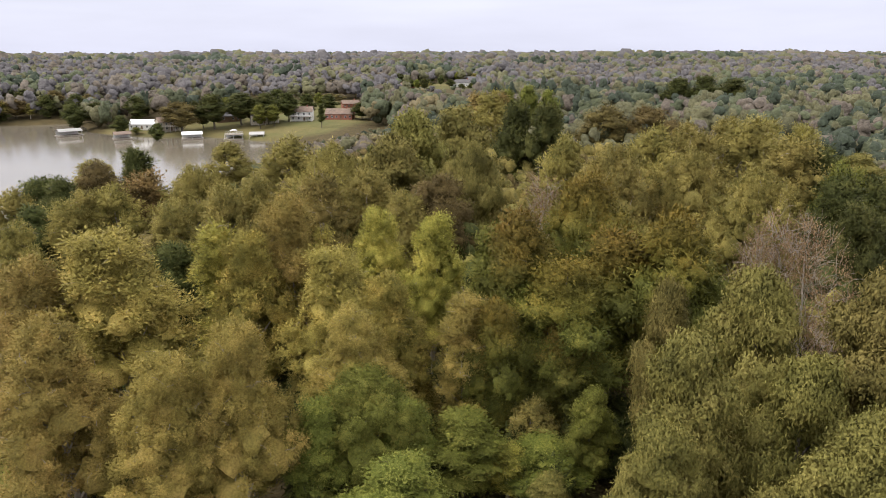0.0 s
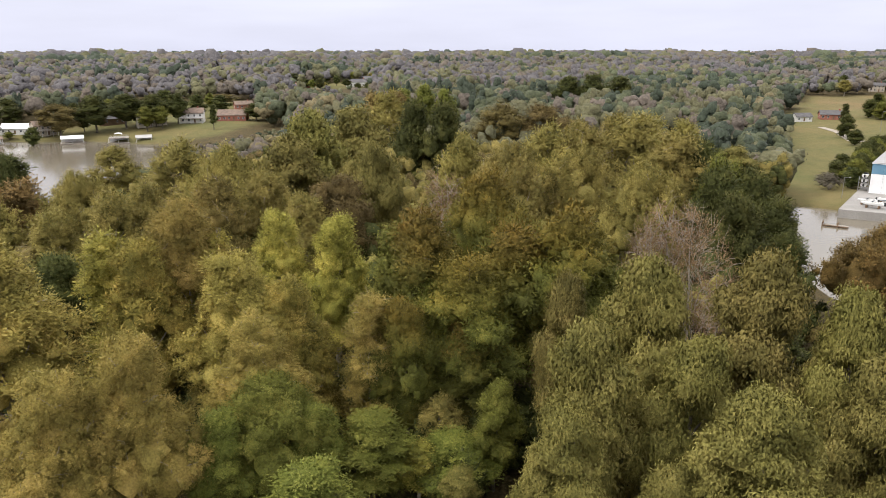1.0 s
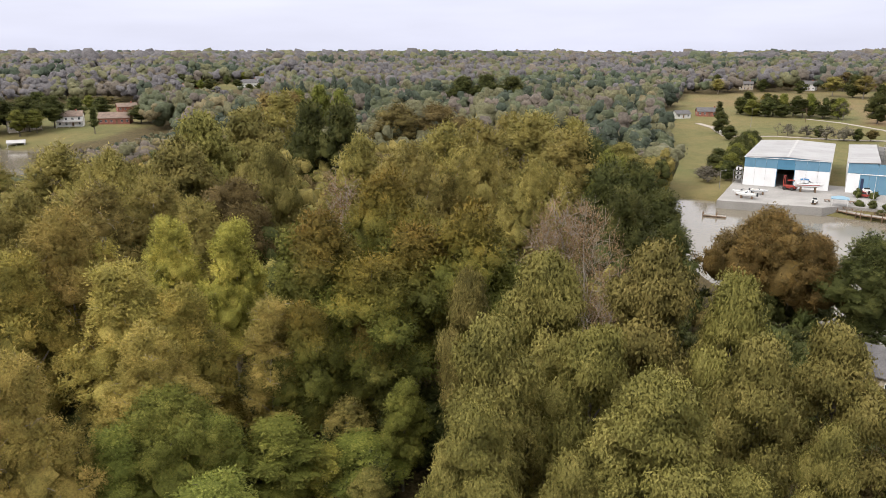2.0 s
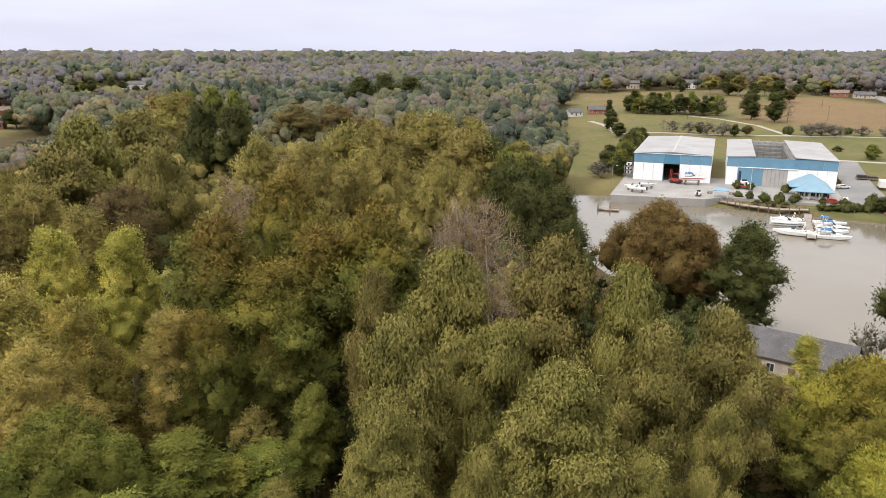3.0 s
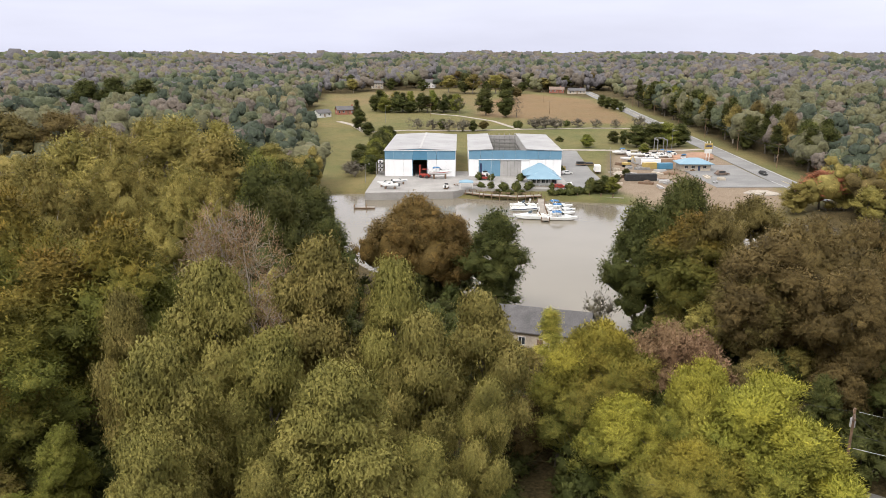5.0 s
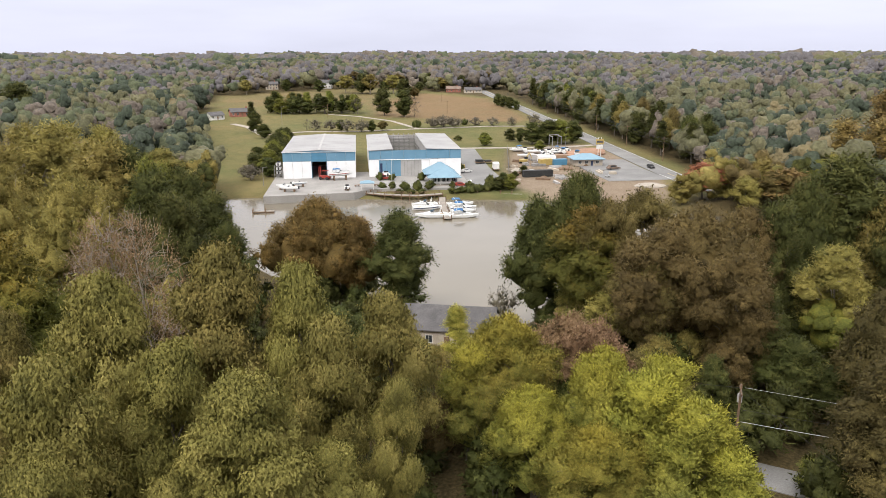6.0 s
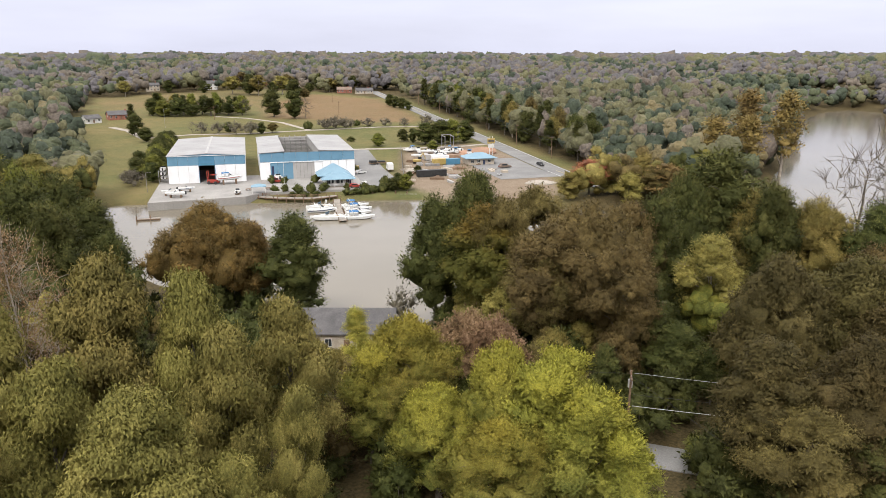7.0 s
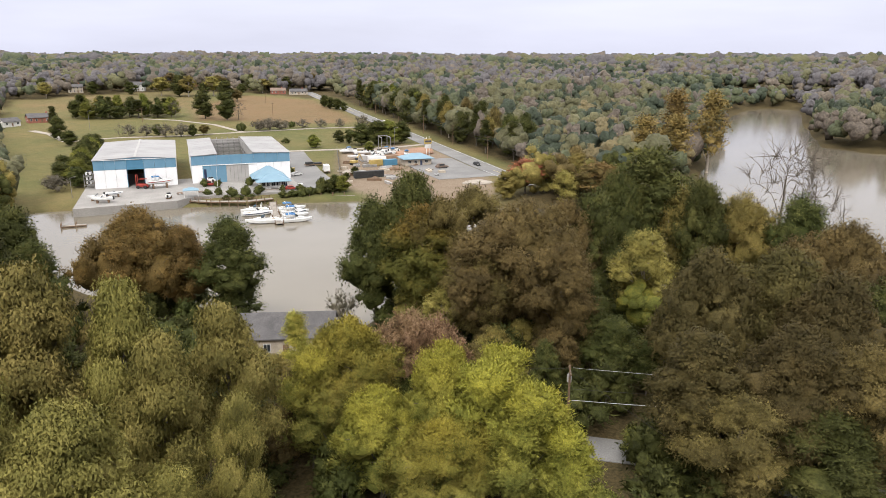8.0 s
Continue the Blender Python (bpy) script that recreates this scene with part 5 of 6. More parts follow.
def boat(m, length, beam, canvas=None, cabin=True, stripe=None, label="white fibreglass motor boat moored at the dock", arch=True, group="boats"):
    """A motor boat: hull, cabin with raked windscreen, cockpit, canvas and motor."""
    s = thing("motor_boat", m, label, "boat", group)
    d = length * 0.13
    part("hull", loft(hull_rings(length, beam, d)), GELCOAT, s)
    if stripe:
        part("stripe", loft([[(r[0][0], r[0][1] * 1.012, r[0][2] * 0.9), (r[0][0], r[4][1] * 1.012, r[0][2] * 0.9), (r[0][0], r[4][1] * 1.012, r[0][2] * 0.74), (r[0][0], r[0][1] * 1.012, r[0][2] * 0.74)] for r in hull_rings(length, beam, d)[:-1]]), stripe, s, "coloured hull stripe")
    part("cockpit", blocks((-length * 0.42, -length * 0.06, -beam * 0.33, beam * 0.33, d + 0.06, d + 0.1)), TAN, s, "tan cockpit floor")
    for k in (-1, 1):
        part("gunwale", blocks((-length * 0.46, length * 0.1, k * beam * 0.42 - 0.1, k * beam * 0.42 + 0.1, d, d + 0.28), bevel=0.04), GELCOAT, s)
    part("seat", blocks((-length * 0.4, -length * 0.33, -beam * 0.32, beam * 0.32, d + 0.1, d + 0.5), bevel=0.05), WHITE_PAINT, s)
    top = d + (0.9 if cabin else 0.35)
    part("cabin", loft([[(-length * 0.06, k * w, z) for k, z in ((-1, d), (1, d), (1, top), (-1, top))] if i == 0 else [(length * 0.34, k * w * 0.35, z) for k, z in ((-1, d * 1.1), (1, d * 1.1), (1, d * 1.2 + 0.1), (-1, d * 1.2 + 0.1))] for i, w in ((0, beam * 0.4), (1, beam * 0.4))]), GELCOAT, s)
    part("windscreen", loft([[(-length * 0.02, -beam * 0.38, top), (length * 0.06, -beam * 0.33, top), (length * 0.06, beam * 0.33, top), (-length * 0.02, beam * 0.38, top)],
                             [(-length * 0.06, -beam * 0.34, top + 0.6), (-length * 0.045, -beam * 0.3, top + 0.6), (-length * 0.045, beam * 0.3, top + 0.6), (-length * 0.06, beam * 0.34, top + 0.6)]]), GLASS, s)
    for k in (-1, 1):
        part("rail", rod(*[((length * a, k * beam * (0.44 - 0.75 * max(0, a - 0.1)), d * 1.15 + 0.5), (length * (a + 0.12), k * beam * (0.44 - 0.75 * max(0, a + 0.02)), d * 1.2 + 0.5), 0.025, 0.025) for a in (0.02, 0.14, 0.26)], sides=5), STEEL, s)
    if arch:
        part("radar_arch", rod(((-length * 0.2, -beam * 0.42, d), (-length * 0.26, -beam * 0.36, d + 2.0), 0.09, 0.08), ((-length * 0.2, beam * 0.42, d), (-length * 0.26, beam * 0.36, d + 2.0), 0.09, 0.08), ((-length * 0.26, -beam * 0.36, d + 2.0), (-length * 0.26, beam * 0.36, d + 2.0), 0.09, 0.09)), GELCOAT, s)
    if canvas:
        xs = (-length * 0.34, -length * 0.2, -length * 0.04)
        part("canopy", loft([[(x, k * beam * 0.42, d + 1.55 + h), (x, k * beam * 0.2, d + 1.8 + h), (x, -k * beam * 0.2, d + 1.8 + h), (x, -k * beam * 0.42, d + 1.55 + h), (x, -k * beam * 0.42, d + 1.5 + h), (x, k * beam * 0.42, d + 1.5 + h)] for x, h, k in zip(xs, (0, 0.15, 0.0), (1, 1, 1))]), canvas, s, "blue canvas top")
        for x in xs:
            for k in (-1, 1):
                part("canopy_post", rod(((x, k * beam * 0.41, d), (x, k * beam * 0.41, d + 1.55), 0.03, 0.03), sides=5), STEEL, s)
    part("motor", blocks((-length * 0.5 - 0.5, -length * 0.5, -0.25, 0.25, d * 0.3, d + 0.55), bevel=0.08), BLACK if not cabin else WHITE_PAINT, s)
    return s


MOORED = [(21.6, 237.2, 9.0, 2.9, None, None, 180), (22.0, 232.0, 9.4, 3.0, None, NAVY, 0), (22.3, 219.8, 10.6, 3.3, None, None, 176), (33.6, 236.5, 9.0, 2.9, CANVAS_BLUE, None, 6),
          (33.8, 230.8, 8.6, 2.8, CANVAS_BLUE, NAVY, 0), (33.2, 226.0, 8.0, 2.7, None, None, 3), (32.2, 218.6, 9.4, 3.0, CANVAS_BLUE, None, -4)]
for u, v, ln, bw, cv, st, tn in MOORED:
    boat(mar(u, v, -0.35, tn), ln, bw, cv, True, st, "white cabin cruiser with blue canvas moored at the dock" if cv else "white cabin cruiser moored at the finger dock", group="boats at the finger dock")

LAND_BOATS = [(-7.2, 278, 8.8, 2.8, CANVAS_BLUE, RED, 8, 1.5), (-27, 260, 6.0, 2.2, None, None, 170, 0.7), (-25, 255.5, 6.5, 2.2, None, None, 175, 0.7), (-22, 265, 5.6, 2.0, None, NAVY, 10, 0.7), (10.2, 279.5, 7.0, 2.5, None, RED, 100, 1.0), (-4.5, 256.5, 4.2, 1.8, None, None, 80, 0.5)]
for u, v, ln, bw, cv, st, tn, up in LAND_BOATS:
    b = boat(mar(u, v, Z0 + up, tn), ln, bw, cv, ln > 7, st, "white motor boat on blocks on the concrete apron", ln > 7, group="boats ashore")
    for x in (-ln * 0.3, ln * 0.22):
        part("stand", blocks((x - 0.25, x + 0.25, -bw * 0.4, bw * 0.4, -up, ln * 0.05)), TIMBER, b)


# boats laid up on a rack beside the first shed
rack = thing("boat_rack", mar(-33.0, 285, Z0), "open steel rack stacked with small white boats", "boat rack")
for x in (0, 3.0):
    for y in (0, 6.5):
        part("post", blocks((x - 0.1, x + 0.1, y - 0.1, y + 0.1, 0, 5.2)), STEEL, rack)
for z in (1.2, 2.8, 4.4):
    for y in (0, 6.5):
        part("beam", blocks((-0.2, 3.2, y - 0.08, y + 0.08, z, z + 0.18)), STEEL, rack)
    boat(mar(-31.5, 288.2, Z0 + z + 0.2, 90), 5.6, 2.0, None, False, NAVY if z < 2 else None, "small white runabout stored on a steel rack", False, "boats on the rack")


def forklift(m, mat, label):
    s = thing("forklift", m, label, "forklift")
    part("chassis", blocks((-1.9, 1.7, -1.1, 1.1, 0.6, 1.7), bevel=0.12), mat, s)
    part("counterweight", blocks((-2.5, -1.9, -1.0, 1.0, 0.6, 2.0), bevel=0.15), mat, s)
    part("cab_frame", rod(*[((x, y, 1.7), (x, y, 3.4), 0.06, 0.06) for x in (-1.2, 0.7) for y in (-0.85, 0.85)]), BLACK, s)
    part("cab_roof", blocks((-1.4, 0.9, -1.0, 1.0, 3.4, 3.5)), mat, s)
    part("mast", blocks((1.8, 2.0, -0.8, -0.6, 0.3, 5.0), (1.8, 2.0, 0.6, 0.8, 0.3, 5.0), (1.8, 2.0, -0.6, 0.6, 4.7, 4.9), (1.8, 2.0, -0.6, 0.6, 2.4, 2.6)), mat, s)
    part("fork", blocks((2.0, 4.2, -0.6, -0.4, 0.4, 0.5)), STEEL, s)
    part("fork", blocks((2.0, 4.2, 0.4, 0.6, 0.4, 0.5)), STEEL, s)
    for x in (-1.4, 1.2):
        for y in (-1.2, 1.2):
            part("wheel", rod(((x, y - 0.2, 0.6), (x, y + 0.2, 0.6), 0.6, 0.6), sides=14), BLACK, s)
    return s


forklift(mar(-13.5, 279.5, Z0, 160), RED, "red boat forklift parked before the shed door")


def vehicle(name, m, length, wide, tall, mat, label, category, kind="car"):
    """A car, pickup or box truck on its four wheels; the front looks along +x."""
    s = thing(name, m, label, category, "vehicles")
    h = tall
    if kind == "truck":
        part("box", blocks((-length / 2, length * 0.18, -wide / 2, wide / 2, 0.8, h), bevel=0.06), WHITE_PAINT, s, "white cargo box")
        prof = [(length * 0.2, 0.5), (length * 0.5, 0.5), (length * 0.5, 1.3), (length * 0.42, 1.5), (length * 0.36, h * 0.78), (length * 0.2, h * 0.78)]
    elif kind == "pickup":
        prof = [(-length / 2, 0.4), (length / 2, 0.4), (length / 2, 0.95), (length * 0.22, 1.1), (length * 0.12, h), (-length * 0.12, h), (-length * 0.17, 1.1), (-length / 2, 1.1)]
    else:
        prof = [(-length / 2, 0.35), (length / 2, 0.35), (length / 2, 0.8), (length * 0.24, 0.98), (length * 0.1, h), (-length * 0.32, h), (-length * 0.47, 1.0), (-length / 2, 0.9)]
    ring = []
    for k, w in ((-1, 0.47), (-1, 0.5), (1, 0.5), (1, 0.47)):
        ring.append([(x, k * wide * (w if z < 1.12 else w * 0.86), z) for x, z in prof])
    part("body", loft(ring), mat, s)
    if kind != "truck":
        gx = (length * 0.10, -length * 0.31) if kind == "car" else (length * 0.11, -length * 0.12)
        part("side_glass", blocks((gx[1], gx[0], -wide * 0.462, wide * 0.462, 1.08, h - 0.12)), GLASS, s)
    part("windscreen", blocks((length * (0.37 if kind == "truck" else 0.13), length * (0.41 if kind == "truck" else 0.19), -wide * 0.4, wide * 0.4, 1.12 if kind != "truck" else 1.5, (h * 0.72) if kind == "truck" else h - 0.2)), GLASS, s)
    for x in (-length * 0.3, length * 0.31):
        for y in (-wide * 0.44, wide * 0.44):
            w = part("wheel", rod(((x, y - 0.11, 0.34), (x, y + 0.11, 0.34), 0.34, 0.34), sides=12), BLACK, s)
            part("rim", rod(((x, y - 0.12, 0.34), (x, y + 0.12, 0.34), 0.19, 0.19), sides=10), STEEL, w)
    for y in (-wide * 0.34, wide * 0.34):
        part("headlight", blocks((length * 0.49, length * 0.505, y - 0.18, y + 0.18, 0.6, 0.78)), WHITE_PAINT, s)
        part("tail_light", blocks((-length * 0.505, -length * 0.49, y - 0.15, y + 0.15, 0.65, 0.82)), RED, s)
    return s


def on_road(u, v):
    x, y = at(u, v)
    return float(height((x, y))[0]) + 0.2


vehicle("car", mar(122.0, 289, on_road(122, 289), 270), 4.7, 1.85, 1.5, BLACK, "black car on the two-lane road", "car")
vehicle("car", mar(121.8, 404, on_road(122, 404), 270), 4.7, 1.9, 1.6, NAVY, "dark car farther along the road", "car")
vehicle("car", mar(126.2, 455, on_road(126, 455), 90), 4.6, 1.85, 1.5, WHITE_PAINT, "white car on the far stretch of the road", "car")
vehicle("pickup_truck", mar(105.5, 288.5, on_road(105, 288), 10), 5.6, 2.0, 1.85, SHINGLE_BROWN, "dark brown pickup parked on the forecourt", "pickup")
vehicle("box_truck", mar(56.5, 294, on_road(56, 294), 85), 7.5, 2.4, 3.2, WHITE_PAINT, "white box truck parked by the yard drive", "truck", "truck")
vehicle("truck", mar(42.6, 294, on_road(43, 294), 80), 6.0, 2.3, 2.6, YELLOW, "yellow truck beside the boat shed", "truck", "pickup")
vehicle("car", mar(43.5, 289, on_road(43, 289), 20), 4.6, 1.8, 1.5, WHITE_PAINT, "white car beside the boat shed", "car")
vehicle("car", mar(36.8, 258.5, Z0, 0), 4.5, 1.8, 1.5, RED, "dark red car parked by the office", "car")
vehicle("car", mar(40.6, 262.5, Z0, 90), 4.5, 1.8, 1.5, WHITE_PAINT, "white car parked by the office", "car")
tr = thing("boat_trailer", mar(54.5, 311, None, 10), "dark low trailer with gear on the yard", "trailer")
part("bed", blocks((-4, 4, -1.2, 1.2, 0.7, 1.0)), TIMBER, tr)
part("load", blocks((-3.6, -0.5, -1.0, 1.0, 1.0, 2.0), (0.3, 3.2, -1.1, 0.9, 1.0, 1.6)), BLACK, tr)
for x in (-1.5, -0.5):
    part("wheel", rod(((x, -1.3, 0.4), (x, 1.3, 0.4), 0.4, 0.4), sides=12), BLACK, tr)


# ---- docks ----
def dock(name, path, wide, z, label, pile=4.0, rail=False):
    """A plank dock on piles along a line of u, v."""
    s = thing(name, Matrix.Identity(4), label, "dock")
    plank = None
    for (u0, v0), (u1, v1) in zip(path, path[1:]):
        a, b = Vector((*at(u0, v0), z)), Vector((*at(u1, v1), z))
        ln = (b - a).length
        turn = (b - a).to_track_quat("X", "Z").to_matrix().to_4x4()
        base = Matrix.Translation(a) @ turn
        bm = blocks((0, ln, -wide / 2, -wide / 2 + 0.2, -0.35, -0.06), (0, ln, wide / 2 - 0.2, wide / 2, -0.35, -0.06))
        bm.transform(base)
        part("stringer", bm, TIMBER, s)
        n = int(ln / 0.9)
        if plank is None:
            bm = blocks((0.02, ln / n - 0.03, -wide / 2, wide / 2, -0.06, 0.02))
            plank = bm, None
            first = part("plank", bm, PLANKS, s)
            first.matrix_basis = base
            plank = first.data
        for i in range(n):
            shared("plank", plank, s, base @ Matrix.Translation((ln * i / n, 0, 0)))
        for i in range(int(ln / pile) + 1):
            for k in (-1, 1):
                q = base @ Vector((min(i * pile, ln), k * (wide / 2 + 0.15), 0))
                part("pile", rod(((q.x, q.y, -2.5), (q.x, q.y, z + 0.9), 0.14, 0.14), sides=6), TIMBER, s)
            if rail and i < int(ln / pile):
                for zz in (0.85, 0.5):
                    bm = blocks((i * pile, (i + 1) * pile, wide / 2 + 0.02, wide / 2 + 0.1, zz, zz + 0.1))
                    bm.transform(base)
                    part("rail", bm, TIMBER, s)
    return s


dock("finger_dock", [(29.5, 254.5), (27.4, 236), (26.6, 215)], 2.2, 0.55, "brown plank finger dock between the cruisers")
dock("boardwalk", [(0.5, 257.0), (9, 251.5), (20, 248), (29, 250.5)], 2.4, 1.6, "grey timber boardwalk along the quay", 3.0, True)
dock("small_dock", [(-34.7, 233.4), (-27.9, 233.6)], 1.6, 0.5, "low floating dock off the grass bank")
dock("quay_wall", [(42, 251.2), (50, 249.5), (57.5, 247.2)], 1.8, 1.4, "grey timber quay below the yard")


# ---- the awning and bits on the apron ----
aw = thing("picnic_shelter", mar(2.6, 257, Z0), "small open shelter with a pale blue roof", "shelter")
part("roof", hip(-2.6, 2.6, -2.0, 2.0, 2.3, 3.2), ROOF_BLUE, aw)
for x in (-2.2, 2.2):
    for y in (-1.6, 1.6):
        part("post", blocks((x - 0.08, x + 0.08, y - 0.08, y + 0.08, 0, 2.35)), WHITE_PAINT, aw)
for u, v in ((-1, 262), (6, 262.5), (8, 264)):
    tb = thing("picnic_table", mar(u, v, Z0, 20), "brown timber picnic table on the apron", "table", "picnic tables")
    part("top", blocks((-0.9, 0.9, -0.4, 0.4, 0.7, 0.76)), TIMBER, tb)
    for k in (-1, 1):
        part("bench", blocks((-0.9, 0.9, k * 0.75 - 0.13, k * 0.75 + 0.13, 0.4, 0.45)), TIMBER, tb)
        part("leg", blocks((k * 0.6 - 0.05, k * 0.6 + 0.05, -0.8, 0.8, 0.33, 0.4), (k * 0.6 - 0.05, k * 0.6 + 0.05, -0.5, -0.4, 0, 0.7), (k * 0.6 - 0.05, k * 0.6 + 0.05, 0.4, 0.5, 0, 0.7)), TIMBER, tb)
fp = thing("flagpole", mar(12.0, 268, Z0), "bare white flagpole by the sheds", "flagpole")
part("pole", rod(((0, 0, 0), (0, 0, 9), 0.08, 0.04)), WHITE_PAINT, fp)
vehicle("pickup_truck", mar(9.5, 276.5, Z0, 170), 5.4, 2.0, 1.9, RED, "red pickup parked before the blue shed panels", "pickup", "pickup")


# ---- the builders' yard beside the road ----
def zat(u, v):
    return float(height(at(u, v))[0])


sh = thing("yard_office", mar(98, 302, zat(98, 302) + 0.05), "low yard building with a pale blue metal roof", "building")
part("wall", blocks((-6, 6, -4, 4, 0, 2.9)), TAN, sh)
part("roof", hip(-7.2, 7.2, -5.2, 5.2, 2.8, 5.0, run=4), ROOF_BLUE, sh, "pale blue metal roof")
for x in (-4, -1.2, 3.6):
    window(sh, x, -4.02, 1.0, 1.5, 1.2)
part("door", blocks((0.8, 1.8, -4.06, -4.0, 0, 2.1)), NAVY, sh)


def container(u, v, turn, mat, label, ln=6.1):
    s = thing("shipping_container", mar(u, v, zat(u, v) + 0.05, turn), label, "container", "containers in the yard")
    part("body", blocks((-ln / 2, ln / 2, -1.2, 1.2, 0.1, 2.6)), mat, s)
    n = int(ln / 0.6)
    rib = None
    for i in range(n):
        x = -ln / 2 + (i + 0.5) * ln / n
        for y in (-1.24, 1.2):
            if rib is None:
                o = part("rib", blocks((-0.12, 0.12, 0, 0.04, 0.2, 2.5)), mat, s)
                o.matrix_basis, rib = pose(x, y, 0), o.data
            else:
                shared("rib", rib, s, pose(x, y, 0))
    part("door_bar", rod(((ln / 2 + 0.04, -0.3, 0.3), (ln / 2 + 0.04, -0.3, 2.4), 0.04, 0.04), ((ln / 2 + 0.04, 0.3, 0.3), (ln / 2 + 0.04, 0.3, 2.4), 0.04, 0.04)), STEEL, s)
    return s


container(80.5, 304, 12, YELLOW, "weathered yellow shipping container in the yard")
container(86.5, 303, 8, BLUE_DARK, "dark blue shipping container in the yard")
container(83, 312, 5, WHITE_METAL, "white shipping container in the yard", 8)
container(90, 314, 0, ORANGE, "rusty orange shipping container in the yard")
container(70, 276, 4, BLACK, "long black flat container by the quay", 12)
container(78, 318, 90, GREY_METAL, "grey shipping container among the boats", 7)

rng = np.random.default_rng(31)
for i in range(16):
    u, v = 75 + 28 * rng.random(), 322 + 22 * rng.random()
    boat(mar(u, v, zat(u, v) + 0.5, float(rng.choice([0, 90, 180])) + rng.normal(0, 8)), rng.uniform(5, 8), 2.3, CANVAS_BLUE if i % 4 == 0 else None, i % 2 == 0, NAVY if i % 3 == 0 else None, "white boat stored on blocks in the gravel yard", False, "boats stored in the yard")


def heap(u, v, r, h, mat, label, seed):
    """A low mound with a rough surface."""
    rg = np.random.default_rng(seed)
    bm = bmesh.new()
    bmesh.ops.create_icosphere(bm, subdivisions=3, radius=1)
    for w in bm.verts:
        w.co = Vector((w.co.x * r, w.co.y * r * 0.7, max(w.co.z, -0.2) * h)) * (1 + 0.16 * noise.noise(w.co * 2.2 + Vector((seed, 0, 0)))) + Vector((0, 0, 0.05 * rg.random()))
    ob = part("mound", bm, mat, None)
    ob.matrix_basis = mar(u, v, zat(u, v) - 0.1)
    return tagged(ob, label, "heap")


heap(106, 330, 10, 2.0, CLAY, "heap of bare red clay by the road", 3)
heap(112, 338, 7, 1.5, CLAY, "low heap of red clay", 4)
heap(100, 334, 6, 1.2, CLAY, "low heap of red clay beside the boats", 5)
heap(86, 292, 3.5, 1.4, TIMBER, "heap of brown scrap timber", 6)
heap(66, 290, 4, 1.3, GRAVEL, "heap of pale gravel", 7)
heap(106, 250, 6, 1.2, GRAVEL, "heap of pale sand on the forecourt", 8)
heap(72, 284, 3, 1.2, TIMBER, "heap of brown scrap", 9)
for i in range(34):
    u, v, ln = 60 + 42 * rng.random(), 260 + 58 * rng.random(), rng.uniform(1.6, 6)
    s = thing("timber_stack", mar(u, v, zat(u, v), rng.uniform(0, 180)), ("stack of weathered boards on bare ground", "stack of brown boards on bare ground", "stack of grey sheet metal on bare ground", "stack of tan boards on bare ground", "stack of dull steel on bare ground")[i % 5], "timber stack", "timber stacks")
    for k in range(3):
        part("board", blocks((-ln / 2 + rng.normal(0, 0.1), ln / 2, -0.9 + 0.6 * k, -0.4 + 0.6 * k, 0, rng.uniform(0.4, 1.1))), (PLANKS, TIMBER, GREY_METAL, TAN, STEEL)[i % 5], s)

ex = thing("excavator", mar(72, 309, zat(72, 309), 30), "yellow excavator with a folded arm", "excavator")
for k in (-1, 1):
    part("track", blocks((-1.8, 1.8, k * 1.1 - 0.3, k * 1.1 + 0.3, 0, 0.8), bevel=0.2), BLACK, ex)
part("house", blocks((-1.9, 1.2, -1.2, 1.2, 0.9, 2.0), bevel=0.15), YELLOW, ex)
part("cab", blocks((0.1, 1.3, -1.1, -0.1, 2.0, 3.0), bevel=0.1), GLASS, ex)
part("boom", rod(((1.0, 0.3, 1.8), (3.6, 0.3, 4.4), 0.3, 0.22), ((3.6, 0.3, 4.4), (5.2, 0.3, 1.6), 0.22, 0.18)), YELLOW, ex)
part("bucket", blocks((4.8, 5.6, -0.2, 0.8, 0.7, 1.6), bevel=0.15), STEEL, ex)

# a fence of dark mesh between the drive and the yard
fence = thing("mesh_fence", Matrix.Identity(4), "dark green mesh fence along the yard", "fence")
fa, fb = Vector((*at(57.8, 272), 0)), Vector((*at(73, 350), 0))
for i in range(27):
    q = fa.lerp(fb, i / 26)
    z = float(height((q.x, q.y))[0])
    part("post", rod(((q.x, q.y, z - 0.2), (q.x, q.y, z + 2.3), 0.05, 0.05), sides=6), STEEL, fence)
    if i < 26:
        r = fa.lerp(fb, (i + 1) / 26)
        z2 = float(height((r.x, r.y))[0])
        bm = loft([[(q.x, q.y, z + 0.1), (q.x + 0.04, q.y, z + 0.1), (q.x + 0.04, q.y, z + 2.1), (q.x, q.y, z + 2.1)], [(r.x, r.y, z2 + 0.1), (r.x + 0.04, r.y, z2 + 0.1), (r.x + 0.04, r.y, z2 + 2.1), (r.x, r.y, z2 + 2.1)]])
        part("mesh_panel", bm, NAVY, fence)

sg = thing("roadside_sign", mar(110.6, 322, zat(110.6, 322), 10), "tall yellow and white roadside sign on a pole", "sign")
part("pole", rod(((-0.7, 0, -0.2), (-0.7, 0, 9), 0.14, 0.14), ((0.7, 0, -0.2), (0.7, 0, 9), 0.14, 0.14)), WHITE_PAINT, sg)
part("board", blocks((-1.9, 1.9, -0.2, 0.2, 5.6, 8.0)), YELLOW, sg, "yellow sign board")
part("board", blocks((-1.6, 1.6, -0.18, 0.18, 3.6, 5.3)), WHITE_PAINT, sg, "white sign board")
lettering_bars(sg, -1.6, 1.6, -0.21, 6.4, 7.2, NAVY, 6)

